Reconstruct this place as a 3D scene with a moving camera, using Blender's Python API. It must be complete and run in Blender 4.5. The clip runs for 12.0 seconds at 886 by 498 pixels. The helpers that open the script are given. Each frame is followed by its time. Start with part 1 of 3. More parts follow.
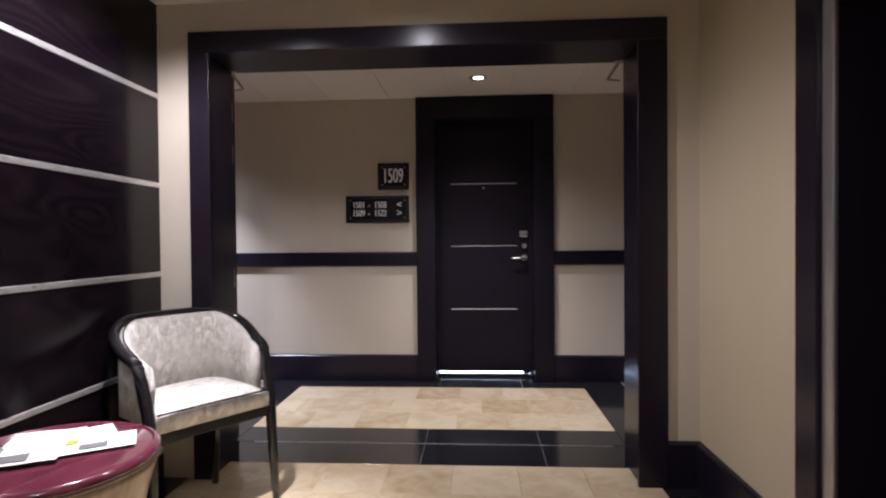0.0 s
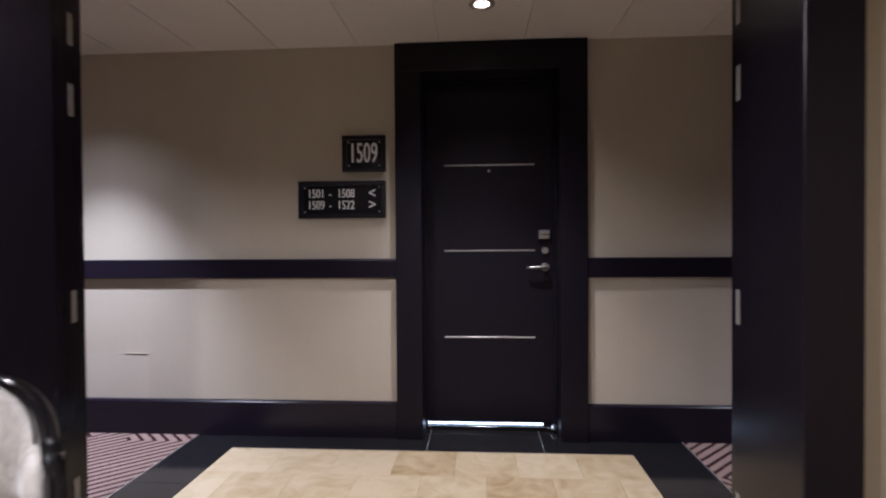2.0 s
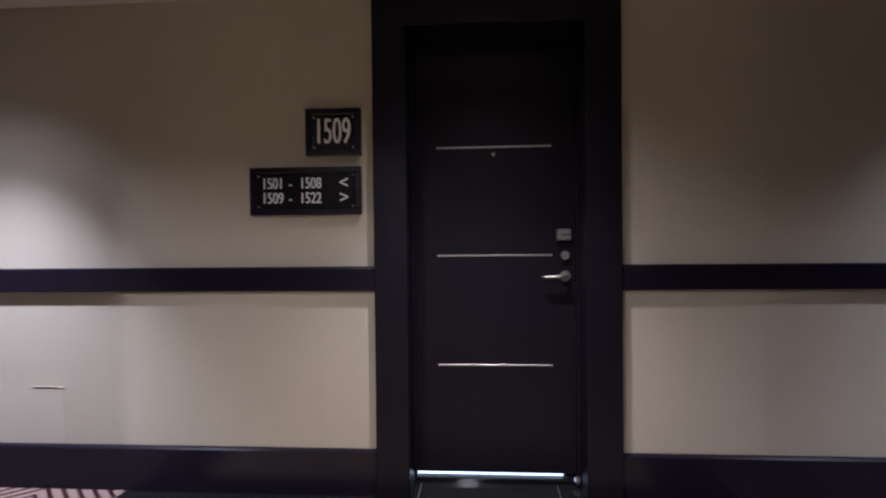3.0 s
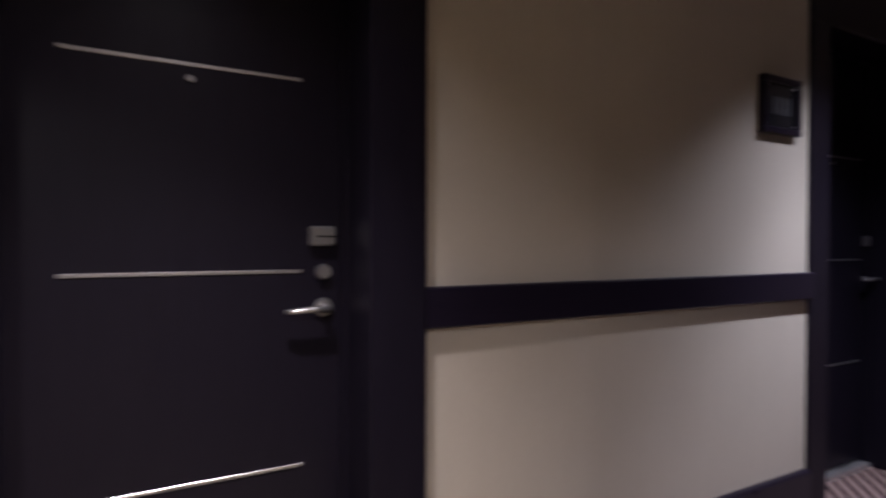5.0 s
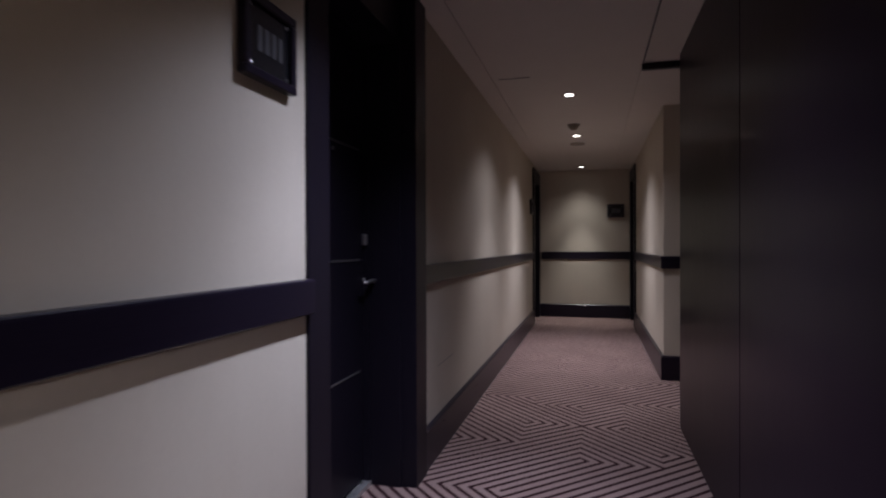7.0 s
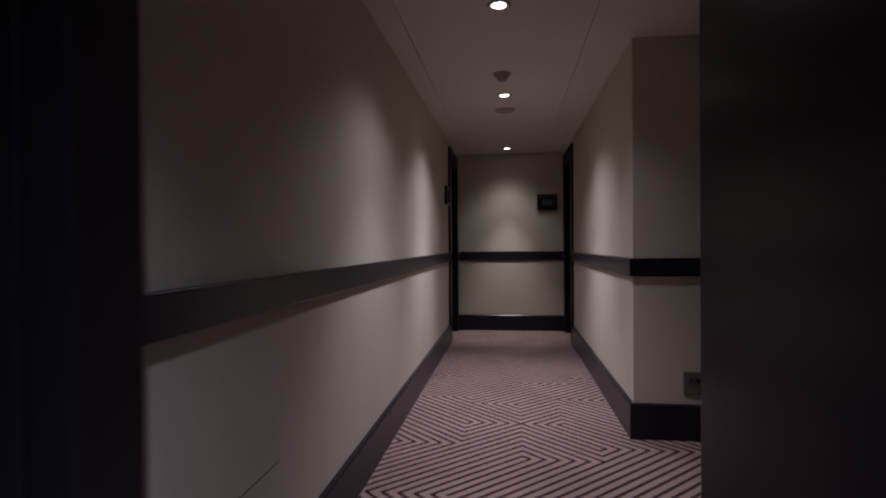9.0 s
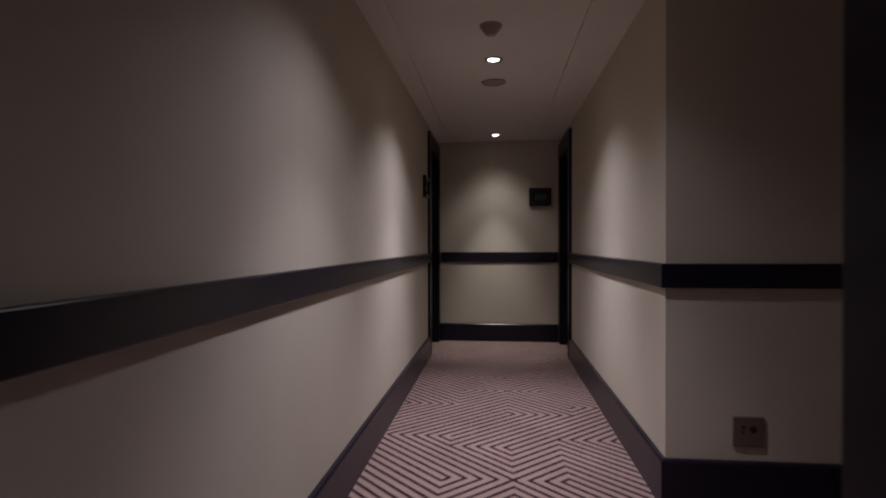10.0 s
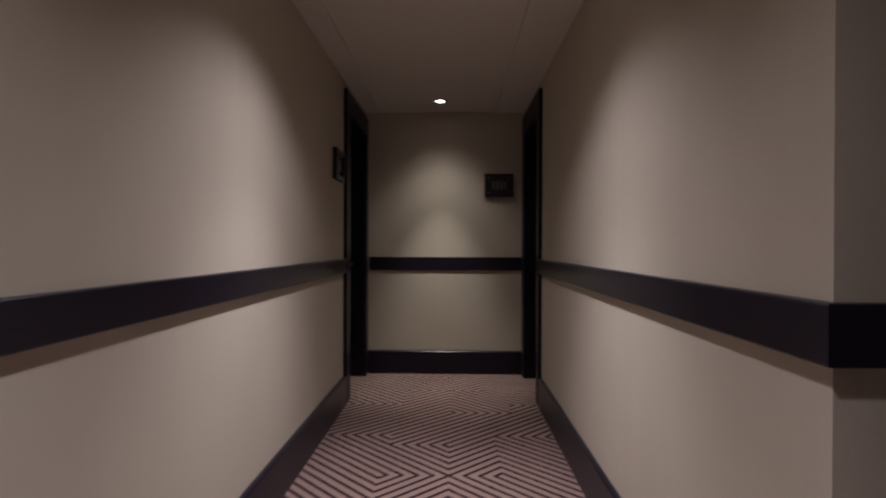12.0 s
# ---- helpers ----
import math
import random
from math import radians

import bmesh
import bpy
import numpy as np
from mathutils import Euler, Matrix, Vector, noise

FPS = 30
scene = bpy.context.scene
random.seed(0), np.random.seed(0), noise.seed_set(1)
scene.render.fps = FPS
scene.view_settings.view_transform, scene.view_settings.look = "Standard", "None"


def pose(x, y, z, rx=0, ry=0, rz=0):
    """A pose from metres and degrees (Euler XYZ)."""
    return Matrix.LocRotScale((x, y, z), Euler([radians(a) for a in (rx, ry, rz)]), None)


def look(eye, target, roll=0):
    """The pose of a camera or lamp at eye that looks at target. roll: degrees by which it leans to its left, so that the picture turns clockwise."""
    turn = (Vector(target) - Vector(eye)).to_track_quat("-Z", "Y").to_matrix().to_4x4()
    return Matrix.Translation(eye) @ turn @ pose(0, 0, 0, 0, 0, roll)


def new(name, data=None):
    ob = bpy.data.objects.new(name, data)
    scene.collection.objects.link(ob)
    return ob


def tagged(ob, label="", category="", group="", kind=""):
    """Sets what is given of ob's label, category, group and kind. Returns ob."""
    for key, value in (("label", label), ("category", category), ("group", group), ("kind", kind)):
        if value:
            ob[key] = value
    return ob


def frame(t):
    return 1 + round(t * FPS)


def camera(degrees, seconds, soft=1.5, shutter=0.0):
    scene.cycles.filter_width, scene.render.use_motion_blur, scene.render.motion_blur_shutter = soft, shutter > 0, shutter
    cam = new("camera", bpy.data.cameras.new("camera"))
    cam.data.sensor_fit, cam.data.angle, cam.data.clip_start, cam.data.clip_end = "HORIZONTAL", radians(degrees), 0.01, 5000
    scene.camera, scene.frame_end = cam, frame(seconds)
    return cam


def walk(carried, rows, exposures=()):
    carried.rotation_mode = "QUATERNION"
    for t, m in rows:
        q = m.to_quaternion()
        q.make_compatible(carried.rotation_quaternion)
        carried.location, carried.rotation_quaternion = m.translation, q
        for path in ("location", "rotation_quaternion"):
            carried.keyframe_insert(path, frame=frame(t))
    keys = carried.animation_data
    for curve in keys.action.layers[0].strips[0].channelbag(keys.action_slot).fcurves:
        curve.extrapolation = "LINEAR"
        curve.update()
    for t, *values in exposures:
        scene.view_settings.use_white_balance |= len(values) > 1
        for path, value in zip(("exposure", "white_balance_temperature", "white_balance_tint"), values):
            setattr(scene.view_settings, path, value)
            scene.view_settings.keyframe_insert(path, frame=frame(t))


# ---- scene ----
cam = camera(77.8, 12.0, soft=2.1, shutter=0.6)
PATH = [
    (0, (0.21, -4.53, 1.147), (0.088, -2.534, 1.117), -0.5),
    (0.5, (0.211, -4.294, 1.149), (0.079, -2.299, 1.112), -0.6),
    (1, (0.196, -3.96, 1.183), (0.055, -1.966, 1.134), -0.6),
    (1.5, (0.203, -3.629, 1.169), (0.07, -1.634, 1.126), -0.5),
    (2, (0.213, -3.266, 1.161), (0.079, -1.271, 1.132), -0.4),
    (2.5, (0.214, -2.901, 1.176), (0.064, -0.907, 1.146), -0.6),
    (4.3, (0.2, -1.714, 1.149), (0.386, 0.277, 1.134), -0.2),
    (4.5, (0.157, -1.597, 1.148), (0.571, 0.36, 1.137), -0.2),
    (4.8, (0.14, -1.47, 1.165), (0.889, 0.384, 1.158), 0.0),
    (5, (0.178, -1.393, 1.178), (1.124, 0.37, 1.158), 0.2),
    (5.2, (0.207, -1.321, 1.184), (1.369, 0.307, 1.163), 0.3),
    (5.4, (0.24, -1.266, 1.19), (1.628, 0.166, 1.171), 0.5),
    (5.5, (0.253, -1.222, 1.194), (1.755, 0.1, 1.167), 0.5),
    (6, (0.467, -1.103, 1.177), (2.25, -0.197, 1.163), 0.1),
    (6.5, (0.733, -1.036, 1.17), (2.616, -0.363, 1.159), 0.0),
    (7, (1.069, -0.952, 1.167), (2.999, -0.427, 1.155), -0.2),
    (9, (2.783, -0.826, 1.157), (4.768, -0.582, 1.142), -0.4),
    (9.5, (3.218, -0.823, 1.162), (5.205, -0.595, 1.148), -0.5),
    (10, (3.647, -0.809, 1.156), (5.637, -0.612, 1.139), -0.1),
    (10.5, (4.096, -0.844, 1.163), (6.088, -0.659, 1.146), -0.3),
    (11, (4.51, -0.83, 1.17), (6.503, -0.662, 1.156), -0.3),
    (11.5, (4.907, -0.855, 1.181), (6.9, -0.696, 1.165), -0.2),
    (12, (5.215, -0.912, 1.161), (7.215, -0.87, 1.151), 0.2),
]
# the film camera's own drift: seconds, stops, kelvin, tint
BALANCE = [
    (0.0, 0.24, 6150, 14), (1.5, 0.16, 6150, 14), (2.0, 0.14, 6080, 13), (2.5, 0.06, 6000, 13), (4.5, 0.10, 6300, 17),
    (5.0, 0.21, 6200, 16), (5.5, 0.16, 6350, 15), (6.0, 0.18, 6220, 16), (6.5, 0.16, 6080, 15), (7.0, 0.16, 5900, 15),
    (9.0, 0.17, 5850, 17), (10.0, 0.20, 6050, 16), (11.5, 0.12, 6300, 15), (12.0, 0.18, 6350, 15),
]
walk(cam, [(t, look(eye, target, roll)) for t, eye, target, roll in PATH], BALANCE)

# ---- world and lamps ----
world = bpy.data.worlds.new("world")
scene.world = world
world.use_nodes = True
world.node_tree.nodes["Background"].inputs[0].default_value = (0.5, 0.55, 0.7, 1)
world.node_tree.nodes["Background"].inputs[1].default_value = 0.02

CEIL_A, CEIL_B, CEIL_L = 2.313, 2.375, 2.30
WARM, COOL, AMBER = (1.0, 0.94, 0.97), (0.94, 0.96, 1.13), (1.0, 0.94, 0.84)
# x, y, ceiling height, then the beam's layers from wide to narrow: watts and cone in degrees
DOWNLIGHTS = [
    (0.23, -0.57, CEIL_A, ((22, 122), (120, 80))), (-2.05, -0.64, CEIL_A, ((20, 112), (265, 78))),
    (2.72, -0.68, CEIL_B, ((66, 112), (96, 78))), (5.60, -0.775, CEIL_B, ((22, 128), (66, 80))),
    (7.30, -0.785, CEIL_B, ((48, 126), (94, 78))), (9.81, -0.79, CEIL_B, ((6, 118), (13, 96), (92, 54))),
    (-0.80, -2.75, CEIL_L, ((76, 160), (270, 54))), (-0.07, -2.46, CEIL_L, ((8, 172), (6, 80))),
    # unseen lamp added behind the path's start to brighten the lobby
    (0.0, -4.9, CEIL_L, ((34, 172), (12, 80))),
]


# ---- materials ----
def material(name, base, rough=0.6, metal=0.0, spec=0.5):
    m = bpy.data.materials.new(name)
    m.use_nodes = True
    b = m.node_tree.nodes["Principled BSDF"]
    b.inputs["Base Color"].default_value = (*base, 1)
    b.inputs["Roughness"].default_value = rough
    b.inputs["Metallic"].default_value = metal
    b.inputs["Specular IOR Level"].default_value = spec
    return m, m.node_tree.nodes, m.node_tree.links, b


def coords(nodes, links, scale):
    tc = nodes.new("ShaderNodeNewGeometry")
    mp = nodes.new("ShaderNodeMapping")
    mp.inputs["Scale"].default_value = scale
    links.new(tc.outputs["Position"], mp.inputs["Vector"])
    return mp.outputs["Vector"]


def noise_tex(nodes, links, vec, scale, detail=3.0, distortion=0.0):
    n = nodes.new("ShaderNodeTexNoise")
    n.inputs["Scale"].default_value = scale
    n.inputs["Detail"].default_value = detail
    n.inputs["Distortion"].default_value = distortion
    links.new(vec, n.inputs["Vector"])
    return n.outputs["Fac"]


def ramp(nodes, links, fac, stops):
    r = nodes.new("ShaderNodeValToRGB")
    e = r.color_ramp.elements
    while len(e) < len(stops):
        e.new(0.5)
    for el, (p, c) in zip(e, stops):
        el.position, el.color = p, (*c, 1)
    links.new(fac, r.inputs["Fac"])
    return r.outputs["Color"]


def math_node(nodes, links, op, a, b=None):
    n = nodes.new("ShaderNodeMath")
    n.operation = op
    for i, v in enumerate((a, b)):
        if v is None:
            continue
        if isinstance(v, (int, float)):
            n.inputs[i].default_value = v
        else:
            links.new(v, n.inputs[i])
    return n.outputs[0]


def mix_colour(nodes, links, fac, a, b, blend="MIX"):
    n = nodes.new("ShaderNodeMix")
    n.data_type, n.blend_type = "RGBA", blend
    for sock, v in ((n.inputs[0], fac), (n.inputs[6], a), (n.inputs[7], b)):
        if isinstance(v, (int, float)):
            sock.default_value = v
        elif isinstance(v, tuple):
            sock.default_value = (*v, 1)
        else:
            links.new(v, sock)
    return n.outputs[2]


def bump(nodes, links, bsdf, height, strength, distance=0.002):
    n = nodes.new("ShaderNodeBump")
    n.inputs["Strength"].default_value = strength
    n.inputs["Distance"].default_value = distance
    links.new(height, n.inputs["Height"])
    links.new(n.outputs["Normal"], bsdf.inputs["Normal"])


def wood(name, dark, light, rough, scale, spec=0.28, relief=1.0):
    m, nodes, links, b = material(name, dark, rough, spec=spec)
    vec = coords(nodes, links, scale)
    grain = noise_tex(nodes, links, vec, 6.0, 6.0, 1.2)
    broad = noise_tex(nodes, links, coords(nodes, links, (1, 1, 1)), 1.3, 2.0)
    col = ramp(nodes, links, grain, [(0.3, dark), (0.75, light)])
    col = mix_colour(nodes, links, math_node(nodes, links, "MULTIPLY", broad, 0.5), col, dark)
    links.new(col, b.inputs["Base Color"])
    r = math_node(nodes, links, "MULTIPLY_ADD", grain, 0.18 * relief)
    r.node.inputs[2].default_value = rough - 0.08 * relief
    links.new(r, b.inputs["Roughness"])
    bump(nodes, links, b, grain, 0.12 * relief, 0.001)
    return m


ESPRESSO = wood("espresso_wood", (0.0135, 0.0100, 0.0172), (0.0185, 0.0136, 0.0216), 0.24, (14, 14, 0.8), 0.28, 0.45)
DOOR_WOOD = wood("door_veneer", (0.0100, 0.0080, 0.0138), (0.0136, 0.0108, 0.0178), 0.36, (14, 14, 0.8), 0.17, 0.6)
ESPRESSO_H = wood("espresso_wood_across", (0.0112, 0.0082, 0.0168), (0.0158, 0.0118, 0.0214), 0.28, (0.8, 0.8, 14), 0.28, 0.22)
def figured(name, dark, light):
    """Cathedral grain: contour lines of a broad stretched swell, low in contrast, under lacquer."""
    m, nodes, links, b = material(name, dark, 0.2, spec=0.28)
    info = nodes.new("ShaderNodeObjectInfo")
    mp = nodes.new("ShaderNodeMapping")
    mp.inputs["Scale"].default_value = (1, 0.55, 2.1)
    tc = nodes.new("ShaderNodeNewGeometry")
    sh = nodes.new("ShaderNodeVectorMath")
    sh.operation = "ADD"
    links.new(tc.outputs["Position"], sh.inputs[0])
    links.new(math_node(nodes, links, "MULTIPLY", info.outputs["Random"], 7.0), sh.inputs[1])
    links.new(sh.outputs[0], mp.inputs["Vector"])
    swell = noise_tex(nodes, links, mp.outputs["Vector"], 1.5, 1.2, 0.3)
    rings = math_node(nodes, links, "SINE", math_node(nodes, links, "MULTIPLY", swell, 120.0))
    pores = noise_tex(nodes, links, coords(nodes, links, (10, 1.2, 40)), 7.0, 4.0)
    broad = noise_tex(nodes, links, coords(nodes, links, (1, 0.8, 1.5)), 2.0, 2.0)
    ring = math_node(nodes, links, "MULTIPLY", math_node(nodes, links, "ADD", math_node(nodes, links, "MULTIPLY", rings, 0.5), 0.5), broad)
    f = math_node(nodes, links, "ADD", math_node(nodes, links, "MULTIPLY", ring, 0.7), math_node(nodes, links, "MULTIPLY", pores, 0.4))
    links.new(ramp(nodes, links, f, [(0.25, dark), (0.75, light)]), b.inputs["Base Color"])
    bump(nodes, links, b, f, 0.09, 0.0006)
    return m


PANEL_WOOD = figured("figured_dark_wood", (0.0040, 0.0024, 0.0042), (0.0090, 0.0050, 0.0072))
CABINET_WOOD = wood("cabinet_wood", (0.0060, 0.0034, 0.0100), (0.0084, 0.0047, 0.0128), 0.30, (5, 5, 0.5), 0.11, 0.3)


def wallpaper(name, base, low):
    m, nodes, links, b = material(name, base, 0.72, spec=0.25)
    weave = noise_tex(nodes, links, coords(nodes, links, (90, 90, 14)), 5.0, 4.0)
    streak = noise_tex(nodes, links, coords(nodes, links, (7, 7, 0.3)), 2.0, 3.0)
    stain = noise_tex(nodes, links, coords(nodes, links, (1, 1, 1)), 1.7, 4.0)
    f = math_node(nodes, links, "ADD", math_node(nodes, links, "MULTIPLY", weave, 0.42), math_node(nodes, links, "MULTIPLY", streak, 0.16))
    f = math_node(nodes, links, "ADD", f, math_node(nodes, links, "MULTIPLY", stain, 0.45))
    links.new(ramp(nodes, links, f, [(0.3, low), (0.75, base)]), b.inputs["Base Color"])
    bump(nodes, links, b, weave, 0.25, 0.0012)
    return m


PAPER = wallpaper("beige_wallpaper", (0.607, 0.551, 0.457), (0.517, 0.460, 0.373))
# beige paper tinted yellow: the lobby's warm lamplight is put into the colour
PAPER_LAMPLIT = wallpaper("lamplit_wallpaper", (0.55, 0.47, 0.335), (0.47, 0.40, 0.28))
PLASTER = wallpaper("ceiling_paint", (0.74, 0.70, 0.64), (0.67, 0.63, 0.575))
# ceiling paint again, its colour raised for light bounced up off the floor
PLASTER_LIT = wallpaper("lit_ceiling_paint", (0.84, 0.80, 0.74), (0.78, 0.74, 0.68))
PATCH = wallpaper("repaired_wallpaper", (0.625, 0.572, 0.485), (0.535, 0.482, 0.40))


def stone(name, a, bcol, vein, rough):
    m, nodes, links, b = material(name, a, rough)
    info = nodes.new("ShaderNodeObjectInfo")
    shift = nodes.new("ShaderNodeVectorMath")
    shift.operation = "ADD"
    tc = nodes.new("ShaderNodeNewGeometry")
    spread = math_node(nodes, links, "MULTIPLY", info.outputs["Random"], 40.0)
    links.new(tc.outputs["Position"], shift.inputs[0])
    links.new(spread, shift.inputs[1])
    cloud = noise_tex(nodes, links, shift.outputs[0], 3.4, 4.0, 1.0)
    fine = noise_tex(nodes, links, shift.outputs[0], 22.0, 4.0, 2.5)
    drift = noise_tex(nodes, links, shift.outputs[0], 6.0, 5.0, 2.2)
    tone = math_node(nodes, links, "ADD", math_node(nodes, links, "MULTIPLY", cloud, 0.45), math_node(nodes, links, "MULTIPLY", info.outputs["Random"], 0.22))
    tone = math_node(nodes, links, "ADD", tone, math_node(nodes, links, "MULTIPLY", drift, 0.42))
    col = ramp(nodes, links, tone, [(0.42, a), (0.64, bcol), (0.80, vein)])
    col = mix_colour(nodes, links, math_node(nodes, links, "MULTIPLY", fine, 0.16), col, vein)
    links.new(col, b.inputs["Base Color"])
    links.new(math_node(nodes, links, "MULTIPLY", fine, rough * 2), b.inputs["Roughness"])
    return m


MARBLE = stone("cream_marble", (0.68, 0.575, 0.40), (0.55, 0.43, 0.265), (0.36, 0.245, 0.115), 0.16)
GRANITE = stone("black_granite", (0.012, 0.012, 0.014), (0.016, 0.015, 0.017), (0.03, 0.03, 0.032), 0.10)
GROUT, _, _, _ = material("grey_grout", (0.20, 0.19, 0.18), 0.8)
PALE_GROUT, _, _, _ = material("pale_grout", (0.11, 0.105, 0.105), 0.7)
STEEL, n_, l_, b_ = material("brushed_steel", (0.54, 0.525, 0.52), 0.30, 0.92)
links_fac = noise_tex(n_, l_, coords(n_, l_, (1, 1, 60)), 12.0, 2.0)
st_ = math_node(n_, l_, "MULTIPLY_ADD", links_fac, 0.16)
st_.node.inputs[2].default_value = 0.26
l_.new(st_, b_.inputs["Roughness"])
SILVER, n_, l_, b_ = material("silver_trim", (0.70, 0.69, 0.68), 0.42, 0.85)
l_.new(math_node(n_, l_, "MULTIPLY", noise_tex(n_, l_, coords(n_, l_, (3, 3, 40)), 9.0, 3.0), 0.8), b_.inputs["Roughness"])
GLOSS_BLACK, _, _, _ = material("black_lacquer", (0.010, 0.009, 0.010), 0.10)
SIGN_PLATE, _, _, _ = material("sign_plate", (0.015, 0.015, 0.018), 0.14)
WHITE_INK, _, _, _ = material("sign_lettering", (0.92, 0.92, 0.93), 0.30, 0.1)
GREY_METAL, _, _, _ = material("painted_metal", (0.42, 0.40, 0.38), 0.45, 0.3)
WHITE_PLASTIC, _, _, _ = material("ivory_plastic", (0.30, 0.25, 0.20), 0.45)
OUTLET_BROWN, _, _, _ = material("brown_plastic", (0.14, 0.10, 0.085), 0.4)
LIFT_BLACK, _, _, _ = material("black_lift_door", (0.010, 0.008, 0.018), 0.5, spec=0.25)
DARK_HOLE, _, _, _ = material("socket_black", (0.01, 0.01, 0.01), 0.6)
MAROON, n_, l_, b_ = material("maroon_lacquer", (0.12, 0.012, 0.022), 0.16)
l_.new(ramp(n_, l_, noise_tex(n_, l_, coords(n_, l_, (4, 1, 4)), 5.0, 4.0, 0.6), [(0.3, (0.070, 0.013, 0.024)), (0.7, (0.115, 0.022, 0.038))]), b_.inputs["Base Color"])
b_.inputs["Coat Weight"].default_value, b_.inputs["Coat Roughness"].default_value = 1.0, 0.05
BRASSY, n_, l_, b_ = material("champagne_wood", (0.46, 0.35, 0.24), 0.3)
l_.new(ramp(n_, l_, noise_tex(n_, l_, coords(n_, l_, (9, 9, 0.8)), 5.0, 4.0), [(0.3, (0.27, 0.19, 0.12)), (0.7, (0.42, 0.32, 0.22))]), b_.inputs["Base Color"])
PAPER_WHITE, n_, l_, b_ = material("printed_paper", (0.80, 0.80, 0.78), 0.5)
l_.new(ramp(n_, l_, noise_tex(n_, l_, coords(n_, l_, (1, 1, 1)), 30.0, 3.0), [(0.3, (0.72, 0.72, 0.70)), (0.6, (0.84, 0.84, 0.82))]), b_.inputs["Base Color"])
DIM_PRINT, _, _, _ = material("dim_sign_digits", (0.12, 0.12, 0.13), 0.4, 0.5)
INK_GREEN, _, _, _ = material("olive_print", (0.28, 0.30, 0.06), 0.5)
INK_GREY, _, _, _ = material("grey_print", (0.12, 0.12, 0.12), 0.5)


def velvet():
    m, nodes, links, b = material("crushed_velvet", (0.55, 0.50, 0.46), 0.42)
    tc = nodes.new("ShaderNodeTexCoord")
    mp = nodes.new("ShaderNodeMapping")
    mp.inputs["Scale"].default_value = (1.0, 1.0, 0.6)
    links.new(tc.outputs["Object"], mp.inputs["Vector"])
    big = noise_tex(nodes, links, mp.outputs["Vector"], 38.0, 5.0, 0.6)
    fine = noise_tex(nodes, links, mp.outputs["Vector"], 110.0, 3.0)
    f = math_node(nodes, links, "ADD", math_node(nodes, links, "MULTIPLY", big, 0.8), math_node(nodes, links, "MULTIPLY", fine, 0.2))
    patch = ramp(nodes, links, noise_tex(nodes, links, mp.outputs["Vector"], 7.0, 3.0), [(0.42, (0, 0, 0)), (0.60, (1, 1, 1))])
    crushed = ramp(nodes, links, f, [(0.38, (0.36, 0.335, 0.285)), (0.52, (0.50, 0.475, 0.425)), (0.62, (0.68, 0.66, 0.62))])
    smooth = ramp(nodes, links, f, [(0.35, (0.46, 0.435, 0.39)), (0.65, (0.62, 0.595, 0.55))])
    links.new(mix_colour(nodes, links, patch, smooth, crushed), b.inputs["Base Color"])
    links.new(ramp(nodes, links, f, [(0.35, (0.6, 0.6, 0.6)), (0.6, (0.3, 0.3, 0.3))]), b.inputs["Roughness"])
    b.inputs["Sheen Weight"].default_value = 0.6
    b.inputs["Sheen Roughness"].default_value = 0.4
    bump(nodes, links, b, f, 0.5, 0.004)
    return m


VELVET = velvet()


